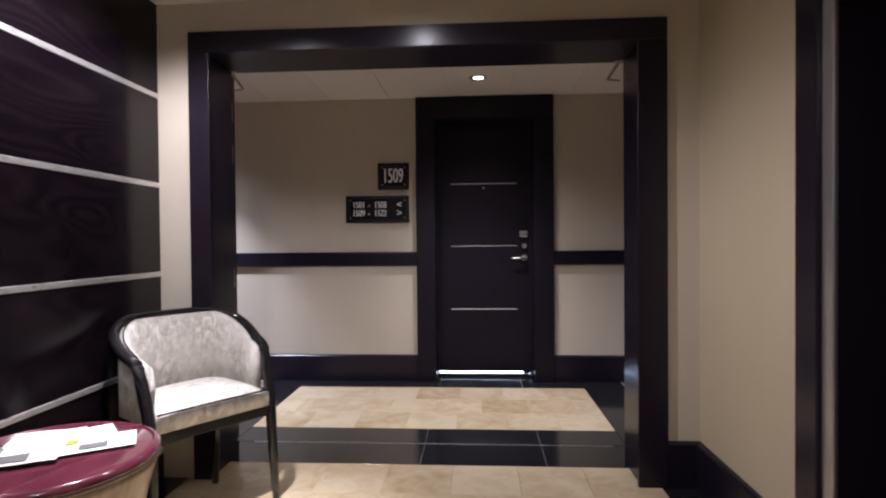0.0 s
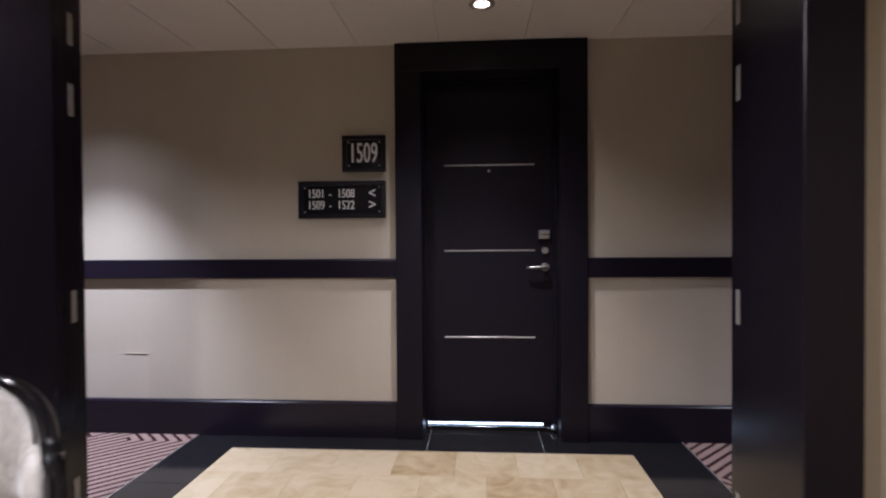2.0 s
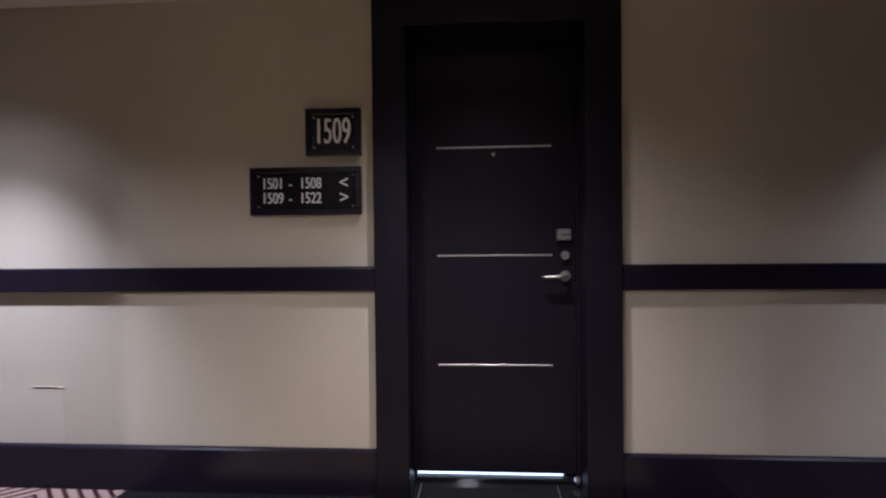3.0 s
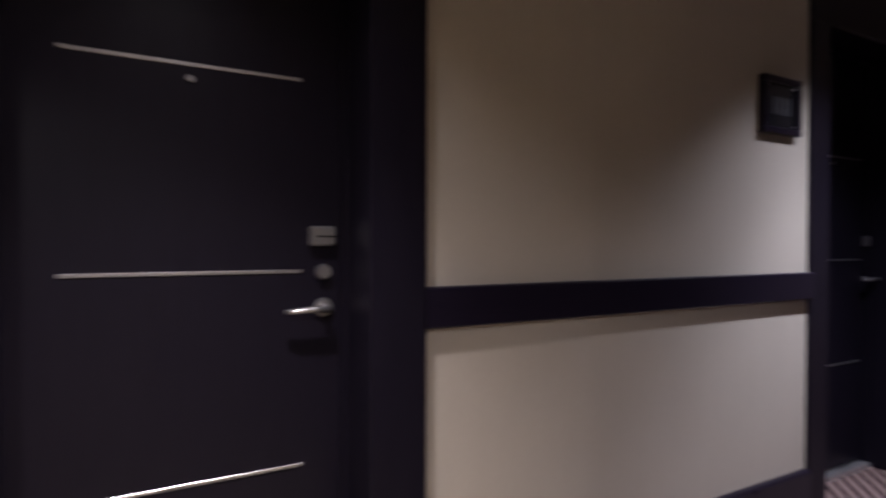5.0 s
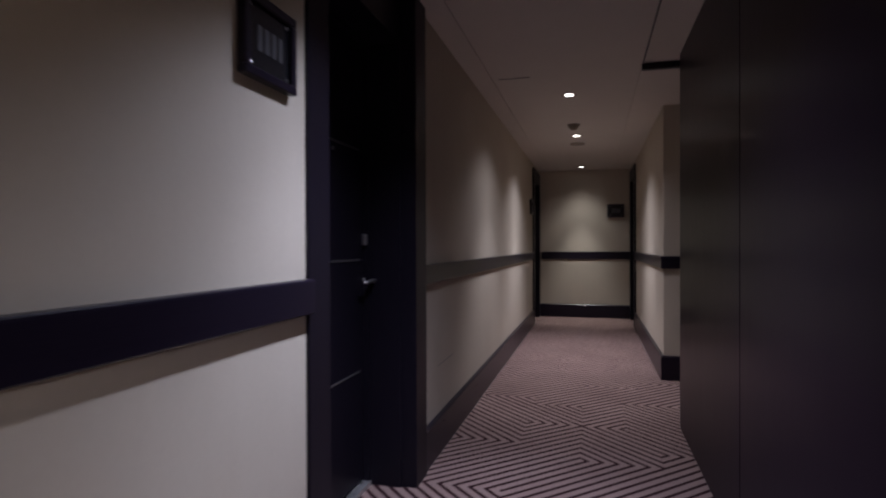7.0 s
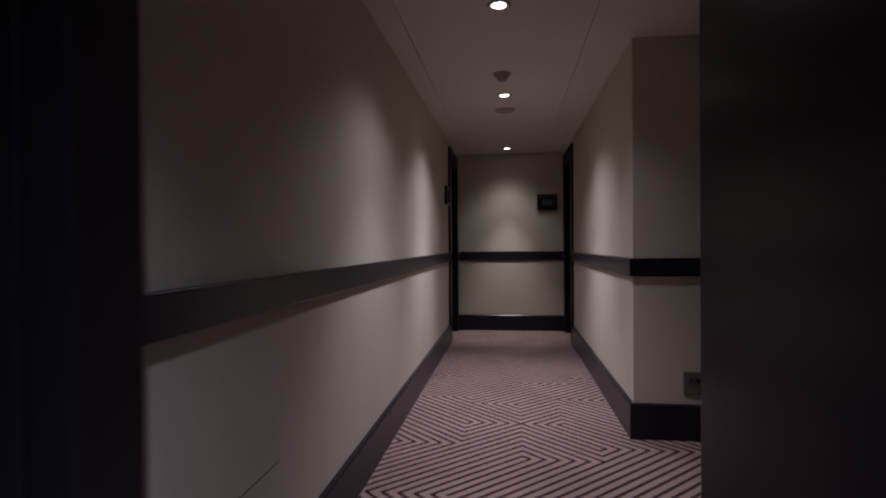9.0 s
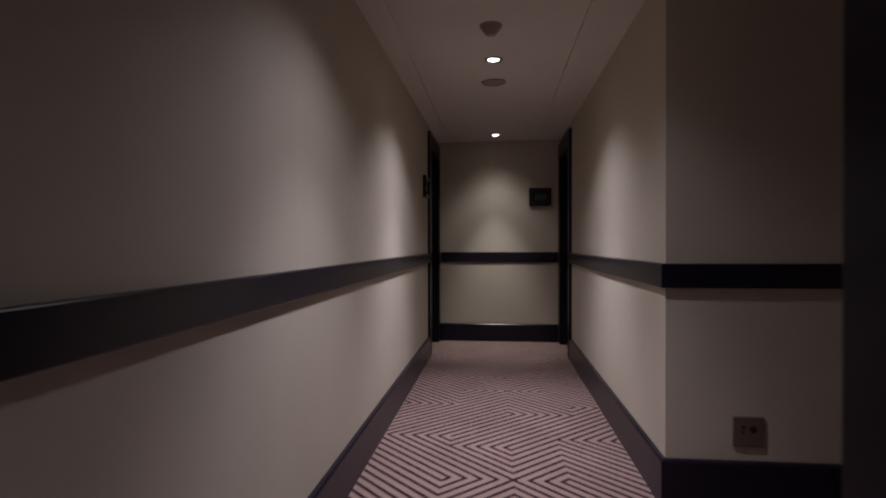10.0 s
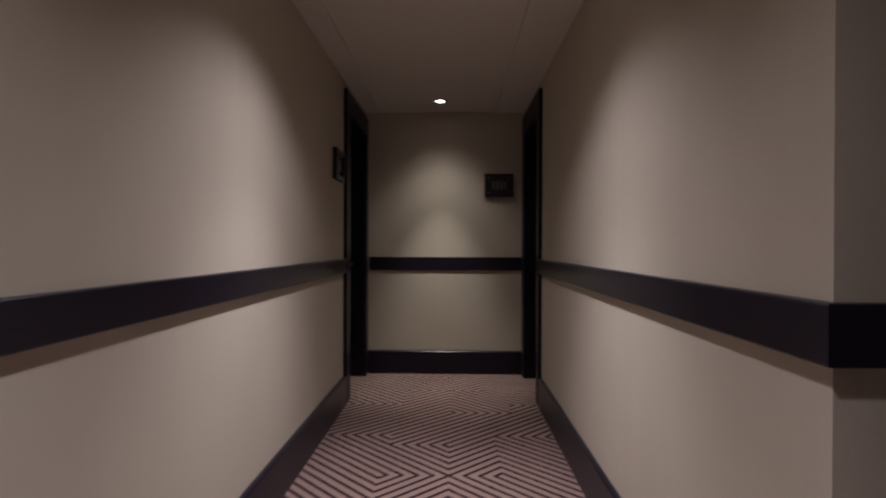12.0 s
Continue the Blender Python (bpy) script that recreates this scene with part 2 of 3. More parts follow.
def carpet_material(name, back_blocks):
    """Nested chevrons: two zigzag folds of the plan, striped along their difference."""
    m, nodes, links, b = material(name, (0.3, 0.22, 0.2), 0.95, spec=0.1)
    tc = nodes.new("ShaderNodeNewGeometry")
    sep = nodes.new("ShaderNodeSeparateXYZ")
    wob = nodes.new("ShaderNodeVectorMath")
    wob.operation = "MULTIPLY_ADD"
    nz = nodes.new("ShaderNodeTexNoise")
    nz.inputs["Scale"].default_value = 160.0
    links.new(tc.outputs["Position"], nz.inputs["Vector"])
    links.new(nz.outputs["Color"], wob.inputs[0])
    wob.inputs[1].default_value = (0.006, 0.006, 0.0)
    links.new(tc.outputs["Position"], wob.inputs[2])
    links.new(wob.outputs[0], sep.inputs[0])
    def op(kind, a, b=None):
        return math_node(nodes, links, kind, a, b)

    P = 0.078
    u = op("MULTIPLY", op("ADD", sep.outputs["Y"], 0.883), -1.0)
    v = op("MULTIPLY", op("FRACT", op("DIVIDE", op("ADD", sep.outputs["X"], 21 * P * 20 - 6.345), 21 * P)), 21 * P)

    def inside(value, lo, hi):
        r = None
        if lo is not None:
            r = op("GREATER_THAN", value, lo * P / 2)
        if hi is not None:
            q = op("LESS_THAN", value, hi * P / 2)
            r = q if r is None else op("MULTIPLY", r, q)
        return r

    back = None
    for (v0, v1), (u0, u1) in back_blocks:
        in_v, in_u = inside(v, v0, v1), inside(u, u0, u1)
        m_ = in_u if in_v is None else op("MULTIPLY", in_v, in_u)
        back = m_ if back is None else op("MAXIMUM", back, m_)
    turn_ = op("SUBTRACT", op("MULTIPLY", back, 2.0), 1.0)
    ph = op("ADD", op("DIVIDE", u, P), op("MULTIPLY", turn_, op("DIVIDE", v, P)))
    ph = math_node(nodes, links, "FRACT", math_node(nodes, links, "ADD", ph, 100.5))
    tri = math_node(nodes, links, "ABSOLUTE", math_node(nodes, links, "SUBTRACT", ph, 0.5))
    line = ramp(nodes, links, tri, [(0.15, (1, 1, 1)), (0.21, (0, 0, 0))])
    fuzz = noise_tex(nodes, links, coords(nodes, links, (1, 1, 1)), 420.0, 2.0)
    wear = noise_tex(nodes, links, coords(nodes, links, (1, 1, 1)), 2.2, 3.0)
    light = ramp(nodes, links, math_node(nodes, links, "ADD", math_node(nodes, links, "MULTIPLY", fuzz, 0.5), math_node(nodes, links, "MULTIPLY", wear, 0.5)), [(0.3, (0.250, 0.172, 0.152)), (0.7, (0.390, 0.280, 0.250))])
    col = mix_colour(nodes, links, line, light, (0.030, 0.010, 0.013))
    links.new(col, b.inputs["Base Color"])
    bump(nodes, links, b, fuzz, 0.6, 0.004)
    return m


# blocks whose stripes lean back, in half stripes of the repeat
BACK_BLOCKS = [((None, 11), (None, 0)), ((None, 15), (7, None)), ((11, 15), (None, -9)), ((27, None), (0, 11)), ((32, None), (11, None)), ((32, None), (None, -9))]
SIDE_BLOCKS = [((None, None), (-18, None)), ((35, 41), (None, -18))]
CARPET = carpet_material("patterned_carpet", BACK_BLOCKS)
SIDE_CARPET = carpet_material("patterned_side_carpet", SIDE_BLOCKS)


def emitter(name, colour, strength):
    m = bpy.data.materials.new(name)
    m.use_nodes = True
    nt = m.node_tree
    nt.nodes.clear()
    e = nt.nodes.new("ShaderNodeEmission")
    o = nt.nodes.new("ShaderNodeOutputMaterial")
    e.inputs[0].default_value, e.inputs[1].default_value = (*colour, 1), strength
    nt.links.new(e.outputs[0], o.inputs[0])
    return m


LAMP_GLOW = emitter("lamp_glow", (1.0, 0.93, 0.82), 7.0)
DAY_GLOW = emitter("daylight_under_door", (0.58, 0.76, 1.0), 22.0)


# ---- mesh helpers ----
def box(bm, x0, x1, y0, y1, z0, z1, bevel=0.0, seg=1):
    m = Matrix.LocRotScale(((x0 + x1) / 2, (y0 + y1) / 2, (z0 + z1) / 2), None, (abs(x1 - x0), abs(y1 - y0), abs(z1 - z0)))
    vs = bmesh.ops.create_cube(bm, size=1.0, matrix=m)["verts"]
    if bevel:
        es = list({e for v in vs for e in v.link_edges})
        bmesh.ops.bevel(bm, geom=es, offset=bevel, segments=seg, profile=0.5, affect="EDGES")
    return bm


def boxes(*rows, bevel=0.0):
    bm = bmesh.new()
    for r in rows:
        box(bm, *r, bevel=bevel)
    return bm


def lathe(bm, profile, steps=32, centre=(0, 0)):
    rings = []
    for r, z in profile:
        if r < 1e-5:
            rings.append([bm.verts.new((centre[0], centre[1], z))])
        else:
            rings.append([bm.verts.new((centre[0] + r * math.cos(2 * math.pi * i / steps), centre[1] + r * math.sin(2 * math.pi * i / steps), z)) for i in range(steps)])
    for a, b in zip(rings, rings[1:]):
        for i in range(steps):
            j = (i + 1) % steps
            q = [a[i % len(a)], a[j % len(a)], b[j % len(b)], b[i % len(b)]]
            q = list(dict.fromkeys(q))
            if len(q) > 2:
                bm.faces.new(q)
    bmesh.ops.recalc_face_normals(bm, faces=bm.faces[:])
    return bm


def extrude_profile(bm, pts, path):
    """Sweeps a closed 2D outline (out, up) along a list of (origin, out-direction) stations."""
    rings = []
    for o, d in path:
        o, d = Vector(o), Vector(d)
        rings.append([bm.verts.new(o + d * u + Vector((0, 0, v))) for u, v in pts])
    n = len(pts)
    for a, b in zip(rings, rings[1:]):
        for i in range(n):
            bm.faces.new((a[i], a[(i + 1) % n], b[(i + 1) % n], b[i]))
    bm.faces.new(rings[0][::-1])
    bm.faces.new(rings[-1])
    bmesh.ops.recalc_face_normals(bm, faces=bm.faces[:])
    return bm


def tube(bm, pts, radius, sides=10, flat=1.0):
    """A rounded bar along points; radius may be a list, flat squeezes it vertically."""
    pts = [Vector(p) for p in pts]
    rad = radius if isinstance(radius, (list, tuple)) else [radius] * len(pts)
    rings = []
    for i, p in enumerate(pts):
        t = (pts[min(i + 1, len(pts) - 1)] - pts[max(i - 1, 0)]).normalized()
        ref = Vector((0, 0, 1)) if abs(t.z) < 0.9 else Vector((1, 0, 0))
        s = t.cross(ref).normalized()
        u = s.cross(t).normalized()
        rings.append([bm.verts.new(p + s * rad[i] * math.cos(2 * math.pi * k / sides) + u * rad[i] * flat * math.sin(2 * math.pi * k / sides)) for k in range(sides)])
    for a, b in zip(rings, rings[1:]):
        for i in range(sides):
            bm.faces.new((a[i], a[(i + 1) % sides], b[(i + 1) % sides], b[i]))
    bm.faces.new(rings[0][::-1])
    bm.faces.new(rings[-1])
    bmesh.ops.recalc_face_normals(bm, faces=bm.faces[:])
    return bm


def part(name, bm, mat, parent=None, label="", smooth=False):
    me = bpy.data.meshes.new(name)
    bm.to_mesh(me)
    bm.free()
    me.materials.append(mat)
    if smooth:
        for p in me.polygons:
            p.use_smooth = True
    ob = new(name, me)
    if parent:
        ob.parent = parent
    return tagged(ob, label=label)


def thing(name, label, category, at=(0, 0, 0), turn=0, group="", kind=""):
    ob = new(name)
    ob.matrix_basis = pose(*at, 0, 0, turn)
    return tagged(ob, label, category, group, kind)


def structure(name, bm, mat, label, category):
    return tagged(part(name, bm, mat), label, category, kind="structure")


def lettering(name, text, size, at, parent, mat, stretch=0.62, align="CENTER"):
    """Text standing in the local xz plane, facing -y."""
    cu = bpy.data.curves.new(name, "FONT")
    cu.body, cu.size, cu.extrude, cu.align_x, cu.align_y = text, size, 0.0012, align, "CENTER"
    tmp = bpy.data.objects.new(name, cu)
    scene.collection.objects.link(tmp)
    thin = bpy.data.meshes.new_from_object(tmp)
    bpy.data.objects.remove(tmp)
    bm = bmesh.new()
    for i in range(5):  # strokes laid side by side thicken the letters
        thin.transform(Matrix.Translation(((0, 1, 1, -3, -1)[i] * 0.011 * size, 0, 0.00012)))
        bm.from_mesh(thin)
    me = bpy.data.meshes.new(name)
    bm.to_mesh(me)
    bm.free()
    me.transform(Matrix.Translation(at) @ Matrix.Rotation(radians(90), 4, "X") @ Matrix.Diagonal((stretch, 1, 1, 1)))
    me.materials.clear()
    me.materials.append(mat)
    ob = new(name, me)
    ob.parent = parent
    return ob


# ---- plan ----
WALL_A, WALL_B, WALL_R, END_X = -0.05, -0.104, -1.545, 10.213
JUT_X, PANEL_Y, PANEL_END = 6.145, -1.485, 4.80
PORTAL_F, PORTAL_R, PORTAL_B = -1.945, -1.67, -1.46
BASE_H, RAIL_LO = 0.213, 0.956
D1 = (-0.277, 0.829)
D2 = (2.683, 3.740)
D3 = (9.20, 10.19)

# ---- shell ----
def opened_wall(name, along, x0, x1, a, b, openings, mat, label):
    """One wall with openings from the floor: (start, end, height), running along "x" or "y" between the depths a and b."""
    pts = [(x0, 0)]
    for o0, o1, h in openings:
        pts += [(o0, 0), (o0, h), (o1, h), (o1, 0)]
    pts += [(x1, 0), (x1, 2.6), (x0, 2.6)]
    bm = bmesh.new()
    ends = []
    for d in (a, b):
        ends.append([bm.verts.new((u, d, v) if along == "x" else (d, u, v)) for u, v in pts])
    for k in range(len(pts)):
        m = (k + 1) % len(pts)
        bm.faces.new((ends[0][k], ends[0][m], ends[1][m], ends[1][k]))
    bm.faces.new(ends[0])
    bm.faces.new(ends[1][::-1])
    bmesh.ops.recalc_face_normals(bm, faces=bm.faces[:])
    return structure(name, bm, mat, label, "wall")


opened_wall("wall_north_1", "x", -6.2, D2[1] - 0.101, WALL_A, 0.30, [(D1[0] + 0.1, D1[1] - 0.1, 2.28), (D2[0] + 0.1, D2[1] - 0.16, 2.28)], PAPER, "beige papered corridor wall with dark chair rail")
opened_wall("wall_north_2", "x", D2[1] - 0.1, END_X + 0.3, WALL_B, 0.30, [(D3[0] + 0.1, END_X - 0.001, 2.28)], PAPER, "beige papered corridor wall with light scallops")
opened_wall("wall_end", "y", -2.2, WALL_B - 0.001, END_X, END_X + 0.2, [], PAPER, "beige papered wall closing the corridor")
opened_wall("wall_south_1", "x", JUT_X, END_X - 0.001, -2.6, WALL_R, [(D3[0] + 0.1, END_X - 0.05, 2.28)], PAPER, "beige papered corridor wall with projecting corner")
opened_wall("wall_alcove", "x", PANEL_END - 0.1, JUT_X + 0.2, -2.75, -2.601, [], PAPER, "plain wall at the back of an alcove")
opened_wall("wall_south_2", "x", -6.2, 2.1, -1.78, PORTAL_B, [(-1.25, 1.11, 2.19)], PAPER, "papered corridor wall round the portal")
opened_wall("wall_west", "y", -1.78, 0.30, -6.4, -6.201, [], PAPER, "plain wall closing the far corridor")
opened_wall("wall_portal", "x", -1.37, 1.45, PORTAL_F, -1.7805, [(-1.14, 1.04, 2.12)], PAPER, "beige papered lobby wall round the portal")
opened_wall("wall_lobby_east", "y", -6.6, PORTAL_F - 0.0005, 1.232, 1.45, [(-4.05, -2.76, 2.28)], PAPER_LAMPLIT, "papered lobby side wall tinted yellow for lamplight")
opened_wall("wall_lobby_south", "x", -1.6, 1.45, -6.8, -6.601, [], PAPER_LAMPLIT, "plain wall behind the lobby")
opened_wall("wall_lobby_west", "y", -6.6, PORTAL_F - 0.0005, -1.6, -1.3462, [], ESPRESSO, "backing wall of the dark panelling")


def ceiling_panels():
    bm = bmesh.new()
    seams = [-0.01 + 0.485 * k for k in range(-13, 5)]
    for a, b in zip(seams, seams[1:]):
        box(bm, a + 0.0025, b - 0.0025, PORTAL_B, WALL_A, CEIL_A, CEIL_A + 0.02)
    box(bm, -6.3, 1.93, PORTAL_B - 0.01, WALL_A + 0.01, CEIL_A + 0.012, CEIL_A + 0.2)
    return bm


structure("ceiling_1", ceiling_panels(), PLASTER_LIT, "off-white ceiling of narrow boards with open joints", "ceiling")
bm = bmesh.new()
box(bm, 1.95, END_X, -1.276, -0.25, CEIL_B, CEIL_B + 0.2)
box(bm, 1.95, END_X, -0.247, 0.02, CEIL_B - 0.003, CEIL_B + 0.2)
box(bm, 1.95, END_X, -2.7, -1.279, CEIL_B - 0.003, CEIL_B + 0.2)
structure("ceiling_2", bm, PLASTER, "off-white plaster ceiling with raised side borders", "ceiling")
structure("trim_9", boxes((4.935, 4.975, -2.2, -1.272, CEIL_B - 0.045, CEIL_B - 0.0035), bevel=0.003), ESPRESSO_H, "dark bar across the ceiling border", "batten")
structure("trim_10", boxes((1.96, 4.934, -1.283, -1.273, CEIL_B - 0.010, CEIL_B - 0.0035)), ESPRESSO_H, "thin dark strip along the ceiling border", "ceiling trim")
structure("trim_11", boxes((5.04, 5.048, -0.52, -0.30, CEIL_B - 0.003, CEIL_B - 0.0002)), ESPRESSO_H, "short dark joint in the ceiling", "ceiling joint")
structure("ceiling_lobby", boxes((-1.6, 1.45, -6.7, PORTAL_F, CEIL_L, CEIL_L + 0.2)), PLASTER, "off-white lobby ceiling", "ceiling")

# ---- floors ----
floor = structure("floor", boxes((-6.3, END_X + 0.2, -6.8, 0.4, -0.15, -0.012)), GROUT, "grey screed under the stone and carpet", "floor")
structure("carpet_1", boxes((1.357, END_X, -2.6, 0.3, -0.0115, 0.003)), CARPET, "taupe carpet with dark nested chevron stripes", "carpet")
structure("carpet_2", boxes((-6.2, -1.488, PORTAL_B, 0.05, -0.0115, 0.003)), SIDE_CARPET, "taupe carpet with dark nested chevron stripes", "carpet")


# ---- joinery of the walls ----
RAIL = [(0, 0), (0.027, 0.002), (0.031, 0.006), (0.033, 0.098), (0.032, 0.104), (0.028, 0.1075), (0, 0.108)]
BASE = [(0, 0), (0.024, 0), (0.024, BASE_H - 0.012), (0.016, BASE_H - 0.003), (0, BASE_H)]


def run(name, outline, z, stations, mat, label, category):
    bm = extrude_profile(bmesh.new(), outline, [((x, y, z), d) for x, y, d in stations])
    return structure(name, bm, mat, label, category)


S, N, E, W = (0, -1, 0), (0, 1, 0), (1, 0, 0), (-1, 0, 0)
NORTH_RUNS = [(-6.2, D1[0], WALL_A), (D1[1], D2[0], WALL_A), (D2[1], D3[0], WALL_B)]
for i, (a, b, y) in enumerate(NORTH_RUNS):
    outline = [(u * 0.72, v * 0.95 + 0.008) for u, v in RAIL] if i == 2 else [(u, v * 1.065) for u, v in RAIL]
    run(f"trim_{i + 1}", outline, RAIL_LO - (0.011 if i < 2 else 0), [(a, y, S), (b, y, S)], ESPRESSO_H, "dark wooden chair rail along the wall", "chair rail")
    run(f"baseboard_{i + 1}", BASE, 0, [(a, y, S), (b, y, S)], ESPRESSO_H, "tall dark wooden baseboard", "baseboard")
RAIL_E = [(u * 0.36, v * 1.12) for u, v in RAIL]
run("trim_4", RAIL_E, RAIL_LO - 0.014, [(END_X, -0.14, W), (END_X, -1.52, W)], ESPRESSO_H, "dark wooden chair rail along the wall", "chair rail")
run("baseboard_4", BASE, 0, [(END_X, 0.05, W), (END_X, -1.66, W)], ESPRESSO_H, "tall dark wooden baseboard", "baseboard")
CORNER = (-1, 1, 0)
RAIL_R = [(u * 0.75, v + 0.006) for u, v in RAIL]
run("trim_5", RAIL_R, RAIL_LO, [(D3[0], WALL_R, N), (JUT_X, WALL_R, CORNER), (JUT_X, -2.6, W)], ESPRESSO_H, "dark wooden chair rail turning the corner", "chair rail")
run("baseboard_5", BASE, 0, [(D3[0], WALL_R, N), (JUT_X, WALL_R, CORNER), (JUT_X, -2.6, W)], ESPRESSO_H, "tall dark wooden baseboard turning the corner", "baseboard")
run("baseboard_6", BASE, 0, [(1.083, PORTAL_F, S), (1.232, PORTAL_F, (-1, -1, 0)), (1.232, -2.74, W)], ESPRESSO_H, "tall dark wooden baseboard of the lobby", "baseboard")
run("baseboard_7", BASE, 0, [(-6.2, PORTAL_B, N), (-2.25, PORTAL_B, N)], ESPRESSO_H, "tall dark wooden baseboard", "baseboard")


# ---- guest-room doors ----
def lever_handle(parent):
    bm = bmesh.new()
    tube(bm, [(0.610, 0.125, 0.998), (0.610, 0.072, 0.998)], 0.011)
    tube(bm, [(0.618, 0.072, 0.998), (0.57, 0.070, 0.999), (0.52, 0.072, 0.996), (0.495, 0.079, 0.995)], [0.012, 0.012, 0.010, 0.008], flat=0.8)
    h = part("handle", bm, STEEL, parent, "brushed steel lever handle", True)
    r = bmesh.new()
    bmesh.ops.create_cone(r, cap_ends=True, segments=24, radius1=0.027, radius2=0.024, depth=0.012, matrix=pose(0.610, 0.119, 0.998, 90))
    part("rose", r, STEEL, h)


def door(name, label, at=(0, 0, 0), turn=0, glow=False, casing_r=None, leaf_r=0.672, f=-0.062, top=2.3105):
    """A flush guest-room door in a broad casing. Local x runs across, y into the wall."""
    d = tagged(thing(name, label, "door", at, turn), kind="structure")
    x0, x1, i0, i1 = -0.277, 0.829, -0.125, leaf_r
    c1 = x1 if casing_r is None else casing_r
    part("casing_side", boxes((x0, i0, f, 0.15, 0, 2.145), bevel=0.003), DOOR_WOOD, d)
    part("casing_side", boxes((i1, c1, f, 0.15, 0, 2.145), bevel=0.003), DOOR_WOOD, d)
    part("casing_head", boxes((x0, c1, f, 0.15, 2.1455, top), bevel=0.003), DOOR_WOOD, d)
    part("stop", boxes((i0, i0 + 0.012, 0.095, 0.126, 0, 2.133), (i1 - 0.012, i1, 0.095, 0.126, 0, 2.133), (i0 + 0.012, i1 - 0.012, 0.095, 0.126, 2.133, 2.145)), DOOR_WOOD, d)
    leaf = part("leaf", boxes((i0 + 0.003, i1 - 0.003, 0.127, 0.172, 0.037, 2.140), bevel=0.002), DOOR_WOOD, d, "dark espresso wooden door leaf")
    for z in (1.626, 1.100, 0.565):
        part("inlay", boxes((-0.006, 0.550, 0.1235, 0.129, z - 0.0048, z + 0.0048), bevel=0.0012), STEEL, leaf, "thin steel inlay strip")
    lever_handle(d)
    bm = boxes((0.568, 0.640, 0.099, 0.127, 1.170, 1.225), bevel=0.006)
    card = part("card_reader", bm, STEEL, d, "steel key card reader")
    part("card_slot", boxes((0.588, 0.640, 0.0965, 0.1005, 1.194, 1.199)), DARK_HOLE, card)
    bm = bmesh.new()
    bmesh.ops.create_cone(bm, cap_ends=True, segments=20, radius1=0.022, radius2=0.019, depth=0.02, matrix=pose(0.610, 0.117, 1.098, 90))
    part("deadbolt", bm, STEEL, d, "round steel deadbolt rose")
    bm = bmesh.new()
    bmesh.ops.create_cone(bm, cap_ends=True, segments=16, radius1=0.009, radius2=0.008, depth=0.008, matrix=pose(0.271, 0.124, 1.590, 90))
    part("peephole", bm, STEEL, d, "small steel door viewer")
    part("threshold", boxes((i0 + 0.001, i1 - 0.001, 0.09, 0.24, -0.011, 0.024), bevel=0.002), GLOSS_BLACK if glow else SILVER, d)
    if glow:
        part("daylight_gap", boxes((i0 + 0.004, i1 - 0.07, 0.174, 0.178, 0.022, 0.040)), DAY_GLOW, d, "bluish daylight leaking under the door")
        bm = bmesh.new()
        bmesh.ops.create_cone(bm, cap_ends=True, segments=16, radius1=0.016, radius2=0.010, depth=0.03, matrix=pose(0.655, 0.07, 0.030, 90))
        part("door_stop", bm, STEEL, d, "small steel door stop")
    part("backing", boxes((i0 - 0.05, i1 + 0.05, 0.25, 0.27, 0, 2.25)), DARK_HOLE, d)
    return d


door("door_1", "dark espresso door with three steel inlays, shut", glow=True, f=-0.090)
door("door_2", "dark espresso door in a deep recess, shut", (2.955, 0, 0), casing_r=0.614, leaf_r=0.60, top=2.3715)
structure("trim_6", boxes((3.570, D2[1], WALL_B - 0.034, 0.15, 0, 2.3715), bevel=0.003), DOOR_WOOD, "deep dark wooden door jamb beside the recess", "door jamb")
door("door_3", "dark espresso door near the corridor end, shut", (9.472, WALL_B + 0.038, 0), casing_r=0.715, leaf_r=0.60)
door("door_4", "dark espresso door facing another door, shut", (9.915, WALL_R - 0.036, 0), 180, casing_r=0.71, leaf_r=0.60)


# ---- signs ----
def sign(name, label, w, h, rows, at, turn=0):
    """A framed room sign; local x across, facing -y, centre at its place."""
    s = thing(name, label, "sign", at, turn, group="room signs")
    bm = bmesh.new()
    t = 0.026
    box(bm, -w / 2, w / 2, -0.030, 0, h / 2 - t, h / 2, 0.003)
    box(bm, -w / 2, w / 2, -0.030, 0, -h / 2, -h / 2 + t, 0.003)
    box(bm, -w / 2, -w / 2 + t, -0.030, 0, -h / 2 + t, h / 2 - t, 0.003)
    box(bm, w / 2 - t, w / 2, -0.030, 0, -h / 2 + t, h / 2 - t, 0.003)
    part("frame", bm, ESPRESSO_H, s)
    plate = part("plate", boxes((-w / 2 + t, w / 2 - t, -0.016, -0.002, -h / 2 + t, h / 2 - t)), SIGN_PLATE, s, "glossy black sign plate")
    for sx in (-1, 1):
        for sz in (-1, 1):
            bm = bmesh.new()
            bmesh.ops.create_uvsphere(bm, u_segments=10, v_segments=6, radius=0.0055, matrix=Matrix.Translation((sx * (w / 2 - t - 0.012), -0.017, sz * (h / 2 - t - 0.012))))
            part("screw", bm, STEEL, s)
    for text, size, x, z, stretch in rows:
        if text == "bar":
            part("lettering", boxes((x - stretch / 2, x + stretch / 2, -0.0175, -0.016, z - size / 2, z + size / 2)), DIM_PRINT, plate)
        else:
            lettering("lettering", text, size, (x, -0.0172, z), plate, WHITE_INK, stretch)
    return s


